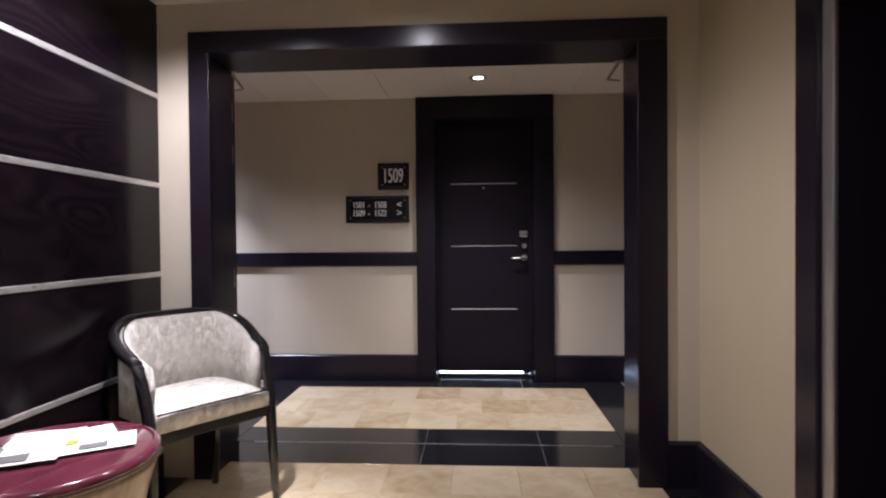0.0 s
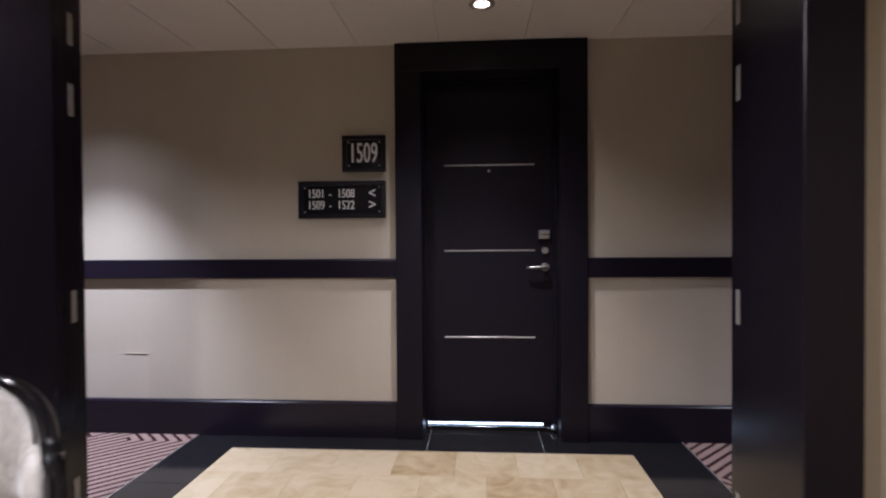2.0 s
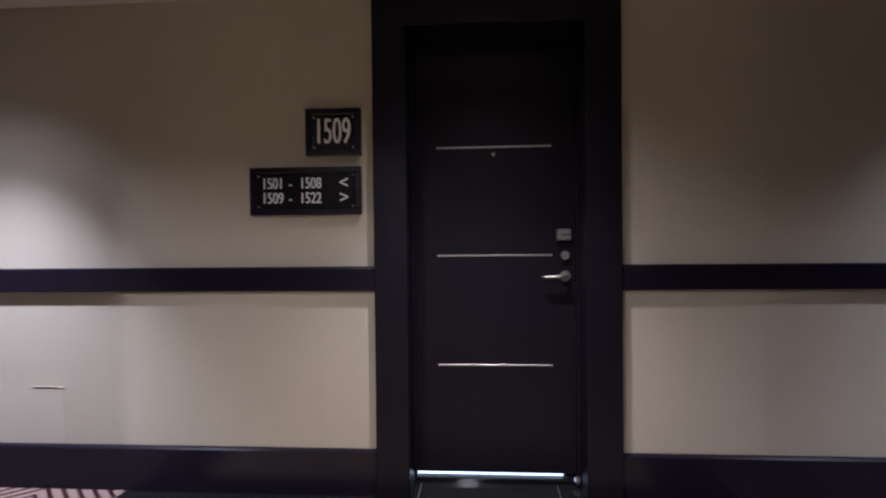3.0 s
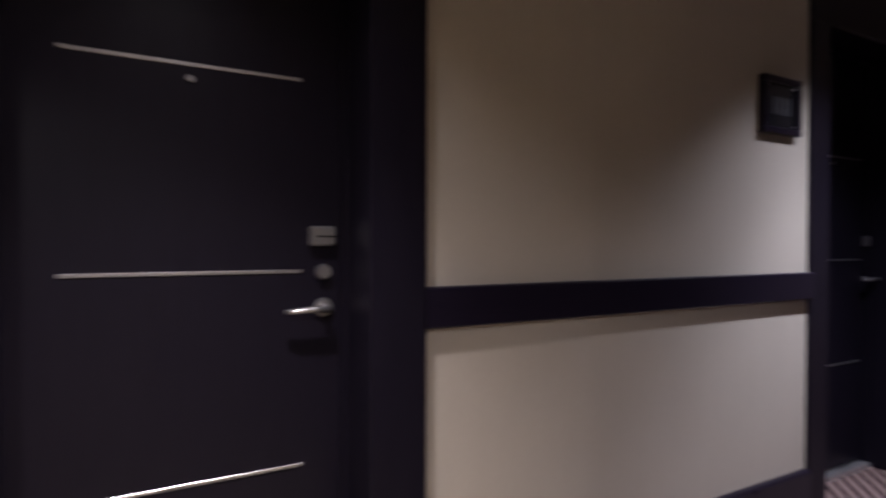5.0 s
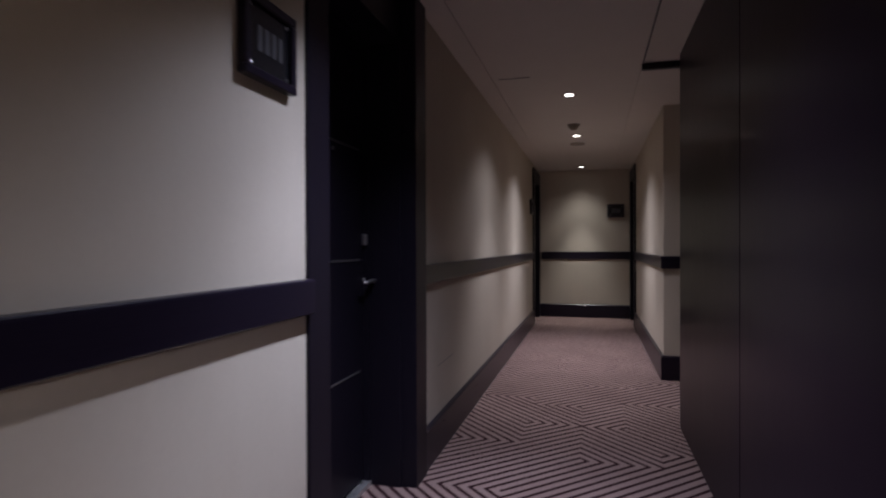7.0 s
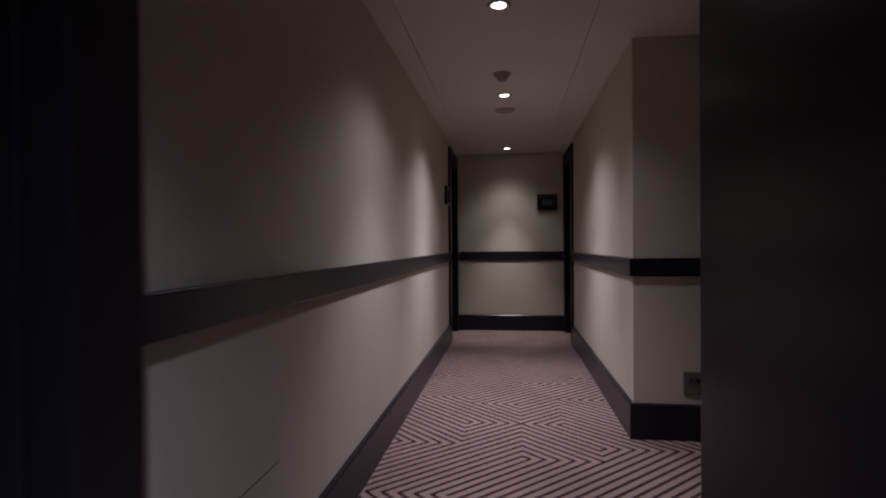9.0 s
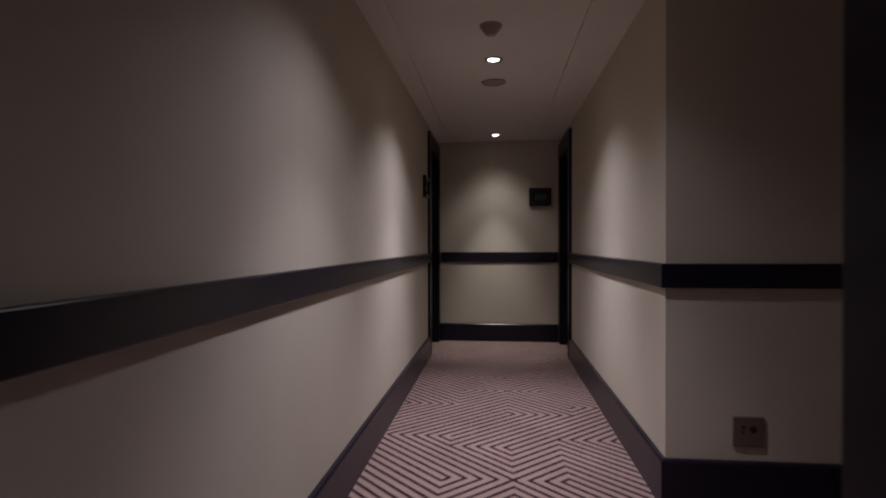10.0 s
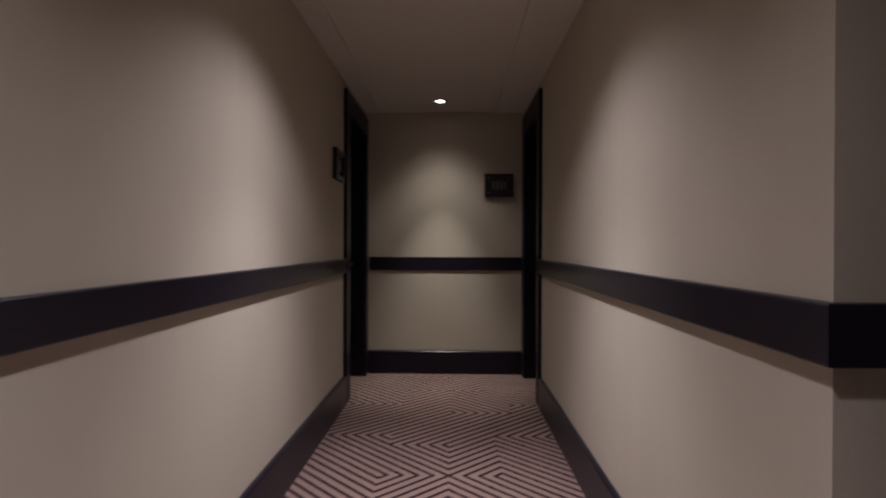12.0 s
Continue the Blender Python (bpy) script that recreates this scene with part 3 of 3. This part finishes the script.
sign("room_sign", "black framed room number sign with silver digits", 0.257, 0.213, [("1509", 0.165, -0.004, 0.0, 0.52)], (-0.4635, WALL_A, 1.677))
rows = []
for z, a, b, c in ((0.034, "1501", "1508", "<"), (-0.034, "1509", "1522", ">")):
    rows += [(a, 0.072, -0.155, z, 0.72), ("-", 0.07, -0.070, z, 0.7), (b, 0.072, 0.024, z, 0.72), (c, 0.082, 0.180, z, 0.95)]
sign("direction_sign", "black framed direction sign with room ranges", 0.521, 0.219, rows, (-0.5975, WALL_A, 1.4095))
BARS = [("bar", 0.07, -0.045, 0.0, 0.022), ("bar", 0.07, -0.01, 0.0, 0.022), ("bar", 0.07, 0.025, 0.0, 0.022), ("bar", 0.07, 0.058, 0.0, 0.02)]
sign("room_sign", "black framed room number sign beside a door", 0.259, 0.232, BARS, (2.45, WALL_A, 1.742))
sign("room_sign", "black framed room number sign on the end wall", 0.259, 0.209, BARS, (END_X, -1.31, 1.713), -90)
sign("room_sign", "black framed room number sign near the corridor end", 0.259, 0.209, BARS, (8.96, WALL_B, 1.713))

# ---- ceiling fixtures ----
# the last of these is no known fixture, only added fill for the lobby
for i, (x, y, z, beams) in enumerate(DOWNLIGHTS):
    d = thing("downlight", "recessed round ceiling downlight, lit", "downlight", (x, y, z), group="ceiling downlights")
    part("trim_ring", lathe(bmesh.new(), [(0.047, -0.001), (0.050, -0.008), (0.060, -0.006), (0.063, 0.0), (0.047, 0.0)], 32), WHITE_PLASTIC, d, "", True)
    part("lens", lathe(bmesh.new(), [(0.0, -0.0045), (0.030, -0.0042), (0.037, -0.0015), (0.0, -0.0012)], 24), LAMP_GLOW, d, "glowing lamp lens")
    part("reflector", lathe(bmesh.new(), [(0.0, -0.0004), (0.037, -0.001), (0.047, -0.0035), (0.047, -0.0002), (0.0, -0.0002)], 28), SILVER, d, "satin lamp reflector", True)
    for power, angle in beams:
        la = bpy.data.lights.new("downlight_lamp", "SPOT")
        la.energy, la.color, la.spot_size, la.spot_blend, la.shadow_soft_size = power, COOL if i in (1, 2) else AMBER if i == 5 else WARM, radians(angle), 0.45 if angle > 150 else 1.0, 0.04
        lo = new("downlight_lamp", la)
        lo.parent = d
        lo.matrix_basis = pose(0, 0, -0.05)
det = thing("smoke_detector", "round ivory smoke detector on the ceiling", "smoke detector", (6.73, -0.773, CEIL_B))
part("base", lathe(bmesh.new(), [(0, 0), (0.062, 0), (0.062, -0.010), (0.056, -0.014), (0, -0.014)], 32), WHITE_PLASTIC, det, "", True)
part("dome", lathe(bmesh.new(), [(0.050, -0.014), (0.048, -0.030), (0.034, -0.040), (0.030, -0.052), (0, -0.054)], 32), WHITE_PLASTIC, det, "", True)
spk = thing("ceiling_speaker", "round flat ceiling speaker grille", "speaker", (7.80, -0.784, CEIL_B))
part("rim", lathe(bmesh.new(), [(0.075, 0), (0.090, 0), (0.088, -0.008), (0.078, -0.010), (0.075, -0.004)], 36), WHITE_PLASTIC, spk, "", True)
part("grille", lathe(bmesh.new(), [(0, -0.005), (0.076, -0.005), (0.076, 0), (0, 0)], 36), WHITE_PLASTIC, spk)

# ---- wall socket ----
sk = thing("wall_socket", "brown square power socket on the wall", "socket", (JUT_X, -1.892, 0.340), -90)
part("plate", boxes((-0.066, 0.066, -0.010, 0, -0.066, 0.066), bevel=0.004), OUTLET_BROWN, sk)
for x, z, r in ((-0.022, 0.02, 0.008), (0.018, 0.012, 0.015), (-0.026, 0.0, 0.006)):
    bm = bmesh.new()
    bmesh.ops.create_cone(bm, cap_ends=True, segments=14, radius1=r, radius2=r, depth=0.003, matrix=pose(x, -0.0105, z, 90))
    part("hole", bm, DARK_HOLE, sk)

# ---- wood-clad closet front ----
cab = tagged(thing("closet_front", "glossy dark wood closet doors flush with the corridor", "closet"), kind="structure")
part("carcass", boxes((2.1, PANEL_END - 0.002, -2.6, PANEL_Y - 0.012, 0, 2.365)), ESPRESSO, cab)
for a, b in ((2.1, 2.168), (2.176, 3.342), (3.351, PANEL_END)):
    part("door_panel", boxes((a, b, PANEL_Y - 0.012, PANEL_Y, 0.012, 2.365), bevel=0.0015), CABINET_WOOD, cab, "glossy dark brown veneer panel")

# ---- portal ----
por = tagged(thing("portal", "broad dark wooden portal between lobby and corridor", "portal"), kind="structure")
PX0, PX1, PZ = -1.083, 0.962, 2.056
part("casing_side", boxes((-1.165, -1.065, PORTAL_F - 0.022, PORTAL_F, 0, PZ), bevel=0.003), ESPRESSO, por)
part("casing_side", boxes((0.948, 1.083, PORTAL_F - 0.022, PORTAL_F, 0, PZ), bevel=0.003), ESPRESSO, por)
part("casing_head", boxes((-1.165, 1.083, PORTAL_F - 0.022, PORTAL_F, PZ + 0.0005, 2.157), bevel=0.003), ESPRESSO_H, por)
RX0, RX1, RZ = -1.176, 1.026, 2.112
part("jamb", boxes((-1.14, PX0, PORTAL_F, PORTAL_R, 0, PZ), bevel=0.002), ESPRESSO, por)
part("jamb", boxes((PX1, 1.04, PORTAL_F, PORTAL_R, 0, PZ), bevel=0.002), ESPRESSO, por)
part("head", boxes((-1.14, 1.04, PORTAL_F, PORTAL_R, PZ + 0.0005, 2.12), bevel=0.002), ESPRESSO_H, por)
part("rebate_jamb", boxes((-1.25, RX0, PORTAL_R + 0.0005, PORTAL_B - 0.002, 0, RZ), bevel=0.002), ESPRESSO, por)
part("rebate_jamb", boxes((RX1, 1.11, PORTAL_R + 0.0005, PORTAL_B - 0.002, 0, RZ), bevel=0.002), ESPRESSO, por)
part("rebate_head", boxes((-1.25, 1.11, PORTAL_R + 0.0005, PORTAL_B - 0.002, RZ + 0.0005, 2.19), bevel=0.002), ESPRESSO_H, por)
part("door_stop_head", boxes((RX0 + 0.075, 0.02, -1.655, -1.60, RZ - 0.030, RZ), bevel=0.002), GREY_METAL, por, "grey metal door coordinator bar")
for sx, px in ((1, RX0), (-1, RX1)):
    for z in (0.30, 0.946, 1.65, 1.89):
        part("hinge", boxes((px, px + sx * 0.003, PORTAL_B - 0.030, PORTAL_B - 0.006, z - 0.055, z + 0.055), bevel=0.001), GREY_METAL, por, "steel hinge plate")
    c = part("door_closer", boxes((px + sx * 0.035, px + sx * 0.100, -1.667, -1.615, RZ - 0.058, RZ - 0.001), bevel=0.012), GREY_METAL, por, "grey metal door closer")
    bm = bmesh.new()
    tube(bm, [(px + sx * 0.075, -1.635, RZ - 0.050), (px + sx * 0.100, -1.615, RZ - 0.090), (px + sx * 0.126, -1.600, RZ - 0.130)], [0.010, 0.0065, 0.0055])
    tube(bm, [(px + sx * 0.126, -1.600, RZ - 0.130), (px + sx * 0.060, -1.580, RZ - 0.132)], 0.004)
    part("closer_arm", bm, GREY_METAL, c)
for sx, px in ((-1, RX0), (1, RX1)):
    fd = thing("fire_door", "dark wooden fire door folded open against the wall", "door", (px + sx * 0.008, PORTAL_B + 0.004, 0), group="portal fire doors")
    lo_, hi_ = sorted((0.0, sx * 1.05))
    part("leaf", boxes((lo_, hi_, 0.0, 0.044, 0.01, 2.10), bevel=0.002), ESPRESSO, fd)

# ---- lobby panelling ----
pan = tagged(thing("wall_panelling", "dark figured wood panelling with silver strips", "panelling"), kind="structure")
LEVELS = [0.0, 0.137, 0.567, 0.997, 1.427, 1.857, 2.299]
for a, b in zip(LEVELS, LEVELS[1:]):
    part("wood_panel", boxes((-1.346, -1.326, -6.6, PORTAL_F - 0.001, a + (0.012 if a else 0), b - (0.012 if b < 2.2 else 0)), bevel=0.001), PANEL_WOOD, pan)
for z in LEVELS[1:-1]:
    part("strip", boxes((-1.3465, -1.321, -6.6, PORTAL_F - 0.001, z - 0.0118, z + 0.0118), bevel=0.002), SILVER, pan, "satin silver metal strip")

# ---- lift door ----
lift = tagged(thing("lift_door", "dark lift door in a wooden casing", "lift door"), kind="structure")
part("casing_side", boxes((1.208, 1.45, -2.850, -2.74, 0, 2.299), bevel=0.003), ESPRESSO, lift)
part("steel_edge", boxes((1.222, 1.237, -2.905, -2.852, 0, 2.2), bevel=0.003), STEEL, lift, "brushed steel door edge")
part("leaf", boxes((1.38, 1.42, -4.05, -2.906, 0.0, 2.2), bevel=0.002), LIFT_BLACK, lift)
part("head", boxes((1.208, 1.45, -4.05, -2.851, 2.2005, 2.299), bevel=0.003), ESPRESSO_H, lift)


# ---- barrel chair ----
def chair(at, turn):
    """Faces local -y; the back wraps round the seat."""
    c = thing("barrel_chair", "curved-back chair in pale crushed velvet with black lacquered frame", "chair", at, turn)
    W_, D_, SEAT = 0.270, 0.180, 0.482
    n = 28

    def arc(r_off, zfun, t):
        a = math.pi * t
        sx = (W_ + 0.092 * math.sin(a) + r_off) * math.copysign(abs(math.cos(a)) ** 0.70, math.cos(a))
        sy = -D_ + 0.070 + (2 * D_ - 0.055 + r_off) * (math.sin(a) ** 0.8)
        return sx, sy, zfun(t)

    def top(t):
        u = abs(2 * t - 1)
        return 0.826 - 0.148 * max(0.0, (u - 0.28) / 0.72) ** 1.2

    rail = [arc(0.0, top, i / n) for i in range(n + 1)]
    bm = bmesh.new()
    tube(bm, rail, 0.021, 12, 1.0)
    part("top_rail", bm, GLOSS_BLACK, c, "black lacquered curved top rail", True)
    bm = bmesh.new()
    rings = []
    for i in range(n + 1):
        x, y, z = arc(-0.012, top, i / n)
        xi, yi, _ = arc(-0.055, top, i / n)
        lowz = SEAT - 0.03
        rings.append([bm.verts.new(v) for v in ((x, y, lowz), (x, y, z - 0.012), ((x + xi) / 2, (y + yi) / 2, z - 0.002), (xi, yi, z - 0.02), (xi * 0.97, yi - 0.01, (z + lowz) / 2 + 0.02), (xi, yi, lowz))])
    for a, b in zip(rings, rings[1:]):
        for k in range(6):
            bm.faces.new((a[k], a[(k + 1) % 6], b[(k + 1) % 6], b[k]))
    bm.faces.new(rings[0][::-1]); bm.faces.new(rings[-1])
    bmesh.ops.recalc_face_normals(bm, faces=bm.faces[:])
    back = part("backrest", bm, VELVET, c, "pale silvery crushed velvet backrest", True)
    bm = bmesh.new()
    tube(bm, [arc(-0.030, lambda t: top(t) + 0.001, i / n) for i in range(1, n)], 0.0030, 8)
    part("piping", bm, GLOSS_BLACK, back, "dark piping under the top rail", True)
    bm = bmesh.new()
    cols = []
    m_ = 14
    for i in range(m_ + 1):
        u = i / m_ * 2 - 1
        col = []
        for j in range(m_ + 1):
            v = j / m_ * 2 - 1
            xx = u * (W_ - 0.03) * (1 - 0.14 * max(0, v) ** 3)
            yy = -D_ - 0.02 + (v + 1) / 2 * 2 * D_
            crown = 0.055 * (1 - u ** 4) * (1 - abs(v) ** 5)
            col.append(bm.verts.new((xx, yy, SEAT + crown)))
        cols.append(col)
    for a, b in zip(cols, cols[1:]):
        for j in range(m_):
            bm.faces.new((a[j], b[j], b[j + 1], a[j + 1]))
    geo = bmesh.ops.extrude_face_region(bm, geom=bm.faces[:])["geom"]
    for v in geo:
        if isinstance(v, bmesh.types.BMVert):
            v.co.z = SEAT - 0.06
    bmesh.ops.recalc_face_normals(bm, faces=bm.faces[:])
    seat = part("seat", bm, VELVET, c, "plump velvet seat cushion", True)
    bm = bmesh.new()
    tube(bm, [((W_ - 0.03) * (i / 12 * 2 - 1), -D_ - 0.022, SEAT + 0.012) for i in range(13)], 0.0045, 8)
    part("piping", bm, GLOSS_BLACK, seat, "dark piping along the seat edge", True)
    part("seat_rail", boxes((-W_ + 0.02, W_ - 0.02, -D_ - 0.015, -D_ + 0.02, SEAT - 0.105, SEAT - 0.06), (-W_ + 0.03, -W_ + 0.06, -D_ + 0.02, D_, SEAT - 0.105, SEAT - 0.06), (W_ - 0.06, W_ - 0.03, -D_ + 0.02, D_, SEAT - 0.105, SEAT - 0.06), (-W_ + 0.06, W_ - 0.06, D_ - 0.03, D_, SEAT - 0.105, SEAT - 0.06), bevel=0.003), GLOSS_BLACK, c)
    for sx in (-1, 1):
        bm = bmesh.new()
        zt = top(0.0)
        tube(bm, [(sx * (W_ + 0.001), -D_ + 0.088, zt + 0.003), (sx * (W_ + 0.001), -D_ + 0.062, zt - 0.012), (sx * (W_ - 0.002), -D_ + 0.046, zt - 0.06), (sx * (W_ - 0.010), -D_ + 0.002, SEAT), (sx * (W_ - 0.013), -D_ - 0.008, SEAT - 0.10), (sx * (W_ - 0.011), -D_ - 0.018, 0.2), (sx * (W_ - 0.006), -D_ - 0.030, 0.0)], [0.017, 0.024, 0.024, 0.024, 0.024, 0.020, 0.016], 12)
        part("front_leg", bm, GLOSS_BLACK, c, "", True)
        bm = bmesh.new()
        tube(bm, [(sx * (W_ - 0.10), D_ - 0.06, SEAT - 0.06), (sx * (W_ - 0.10), D_ - 0.05, 0.25), (sx * (W_ - 0.095), D_ - 0.02, 0.0)], [0.022, 0.020, 0.016], 10)
        part("back_leg", bm, GLOSS_BLACK, c, "", True)
    return c


chair((-1.02, -2.226, 0.0), 54)

# ---- side table with papers ----
TZ = 0.547
tab = thing("side_table", "round maroon lacquered table with painted rim highlight and pale pedestal", "table", (-1.02, -3.04, 0))
part("top", lathe(bmesh.new(), [(0, TZ), (0.264, TZ), (0.2685, TZ - 0.002), (0.2685, TZ - 0.010), (0, TZ - 0.010)], 72), MAROON, tab, "polished maroon table top", True)
rim = part("rim", lathe(bmesh.new(), [(0.2, TZ - 0.014), (0.269, TZ - 0.012), (0.270, TZ + 0.0015), (0.274, TZ + 0.003), (0.280, TZ + 0.001), (0.287, TZ - 0.006), (0.290, TZ - 0.016), (0.288, TZ - 0.025), (0.2, TZ - 0.026), (0.2, TZ - 0.014)], 72), MAROON, tab, "polished maroon rounded rim", True)
# pale ring modelled under the rim in place of the highlight on its edge
part("rim_highlight", lathe(bmesh.new(), [(0.2, TZ - 0.033), (0.2, TZ - 0.0265), (0.288, TZ - 0.0265), (0.2905, TZ - 0.030), (0.288, TZ - 0.033), (0.2, TZ - 0.033)], 72), BRASSY, rim, "thin pale ring standing in for the rim's highlight", True)
part("pedestal", lathe(bmesh.new(), [(0, TZ - 0.0335), (0.286, TZ - 0.0335), (0.280, TZ - 0.055), (0.262, TZ - 0.11), (0.236, TZ - 0.22), (0.205, TZ - 0.34), (0.195, TZ - 0.44), (0.205, 0.025), (0.208, 0.0), (0, 0.0)], 56), BRASSY, tab, "pale polished tapering pedestal", True)
random.seed(4)
for k, (px, py, rz, w, h) in enumerate(((-0.10, 0.05, 24, 0.19, 0.26), (-0.03, 0.08, -48, 0.18, 0.25), (0.060, 0.045, -58, 0.13, 0.24), (-0.09, -0.06, -62, 0.17, 0.24))):
    z = TZ + 0.0004 + 0.0036 * k
    p = thing("leaflet", "printed white leaflet lying on the table", "leaflet", (-0.995 + px, -3.03 + py, z), rz, group="leaflets on the table")
    bm = bmesh.new()
    cols = [[bm.verts.new((-w / 2 + w * i / 6, -h / 2 + h * j, 0.002 + 0.003 * math.sin(i * 0.7 + k) ** 2)) for j in (0, 1)] for i in range(7)]
    for a, b in zip(cols, cols[1:]):
        bm.faces.new((a[0], b[0], b[1], a[1]))
    geo = bmesh.ops.extrude_face_region(bm, geom=bm.faces[:])["geom"]
    for v in geo:
        if isinstance(v, bmesh.types.BMVert):
            v.co.z -= 0.0018
    bmesh.ops.recalc_face_normals(bm, faces=bm.faces[:])
    part("sheet", bm, PAPER_WHITE, p)
    if k > 1:
        part("print_block", boxes((-w * 0.4, -w * 0.05, -h * 0.35, -h * 0.12, 0.0052, 0.006)), INK_GREEN if k == 2 else INK_GREY, p)
        part("print_block", boxes((w * 0.05, w * 0.4, -h * 0.1, h * 0.2, 0.0052, 0.006)), INK_GREY, p)
    for row in range(5):
        y = h * (0.40 - 0.055 * row)
        part("print_line", boxes((-w * 0.38, w * random.uniform(0.05, 0.36), y - 0.0016, y + 0.0016, 0.0053, 0.0058)), INK_GREY, p)

bm = bmesh.new()
extrude_profile(bm, [(0, -0.001), (0.0012, -0.001), (0.0012, 0.0015), (0, 0.0015)], [((4.06, WALL_B, 0.484), S), ((4.42, WALL_B, 0.486), S)])
structure("trim_12", bm, INK_GREY, "open horizontal seam in the wallpaper", "wallpaper seam")

# ---- repaired patch low on the wall ----
rp = thing("access_panel", "papered-over access panel with a lifted edge", "access panel", (-2.023, WALL_A, 0.350))
part("cover", boxes((-0.215, 0.215, -0.0009, 0.0, -0.137, 0.137)), PATCH, rp)
bm = bmesh.new()
extrude_profile(bm, [(0, -0.0012), (0.0045, -0.0005), (0.0048, 0.0008), (0, 0.0012)], [((0.06, 0, 0.138), S), ((0.215, 0, 0.136), S)])
part("lifted_edge", bm, PATCH, rp)
bm = bmesh.new()
bmesh.ops.create_cone(bm, cap_ends=True, segments=12, radius1=0.008, radius2=0.008, depth=0.003, matrix=pose(-0.232, -0.0015, 0.088, 90))
part("screw_hole", bm, DARK_HOLE, rp)

# ---- stone floor, tile by tile ----
T0, T1 = -0.0118, 0.0


def tiles(name, x0, x1, y0, y1, w, h, gap, mat, shift=0.5):
    """Running-bond tiles between the limits, all children of the floor; equal ones share a mesh."""
    meshes = {}
    rows_n = max(1, round((y1 - y0) / h))
    hh = (y1 - y0) / rows_n
    for r in range(rows_n):
        xs = [x0]
        x = x0 + (w * shift if r % 2 else w)
        while x < x1 - 0.03:
            xs.append(x)
            x += w
        xs.append(x1)
        for a, b in zip(xs, xs[1:]):
            key = round(b - a, 3)
            if key not in meshes:
                bm = boxes((-(b - a) / 2 + gap / 2, (b - a) / 2 - gap / 2, -hh / 2 + gap / 2, hh / 2 - gap / 2, T0, T1), bevel=0.0006)
                me = bpy.data.meshes.new(name)
                bm.to_mesh(me)
                bm.free()
                me.materials.append(mat)
                meshes[key] = me
            ob = new(name, meshes[key])
            ob.parent = floor
            ob.location = ((a + b) / 2, y0 + hh * (r + 0.5), 0)


X0, X1, Y0, Y1, YL = -1.193, 1.031, -1.205, -0.261, -1.745
J0, J1 = -0.09, 0.56
tiles("marble_tile", X0, X1, Y0, Y1, 0.318, 0.315, 0.0008, MARBLE)
tiles("marble_tile", -1.205, 1.055, -6.6, YL, 0.322, 0.32, 0.0008, MARBLE)
for a, b in ((X0 - 0.0005, J0), (J0, J1), (J1, X1 + 0.0005)):
    tiles("granite_tile", a, b, Y1 + 0.0005, 0.09, 1.3, 0.4, 0.004, GRANITE)
    tiles("granite_tile", a, b, -1.448, Y0 - 0.0005, 1.3, 0.3, 0.004, GRANITE)
for a, b in ((-1.487, X0 - 0.0005), (X1 + 0.0005, 1.356)):
    tiles("granite_tile", a, b, -1.448, 0.0, 0.6, 0.6, 0.002, GRANITE, 1.0)
for a, b in ((-1.33, J0), (J0, J1), (J1, 1.232)):
    tiles("granite_tile", a, b, YL + 0.0005, -1.454, 1.6, 0.3, 0.004, GRANITE)
tiles("granite_tile", 1.0555, 1.40, -6.6, YL, 0.6, 0.6, 0.002, GRANITE, 1.0)
tiles("granite_tile", -1.33, -1.2055, -6.6, YL, 0.6, 0.6, 0.002, GRANITE, 1.0)
for x in (J0, J1):
    for a, b in ((YL + 0.003, -1.456), (-1.446, Y0 - 0.003), (Y1 + 0.003, 0.088)):
        part("joint", boxes((x - 0.0019, x + 0.0019, a, b, T0, -0.0009)), PALE_GROUT, floor, "pale joint between the granite tiles")
part("metal_strip", boxes((-1.08, 0.96, -1.4535, -1.4485, T0, 0.0005)), SILVER, floor, "thin silver joint strip in the granite")
for x in (-1.4875, 1.3565):
    part("edge_strip", boxes((x - 0.0025, x + 0.0025, -1.448, -0.07, T0, 0.0035), bevel=0.0006), SILVER, floor, "thin silver strip at the carpet edge")
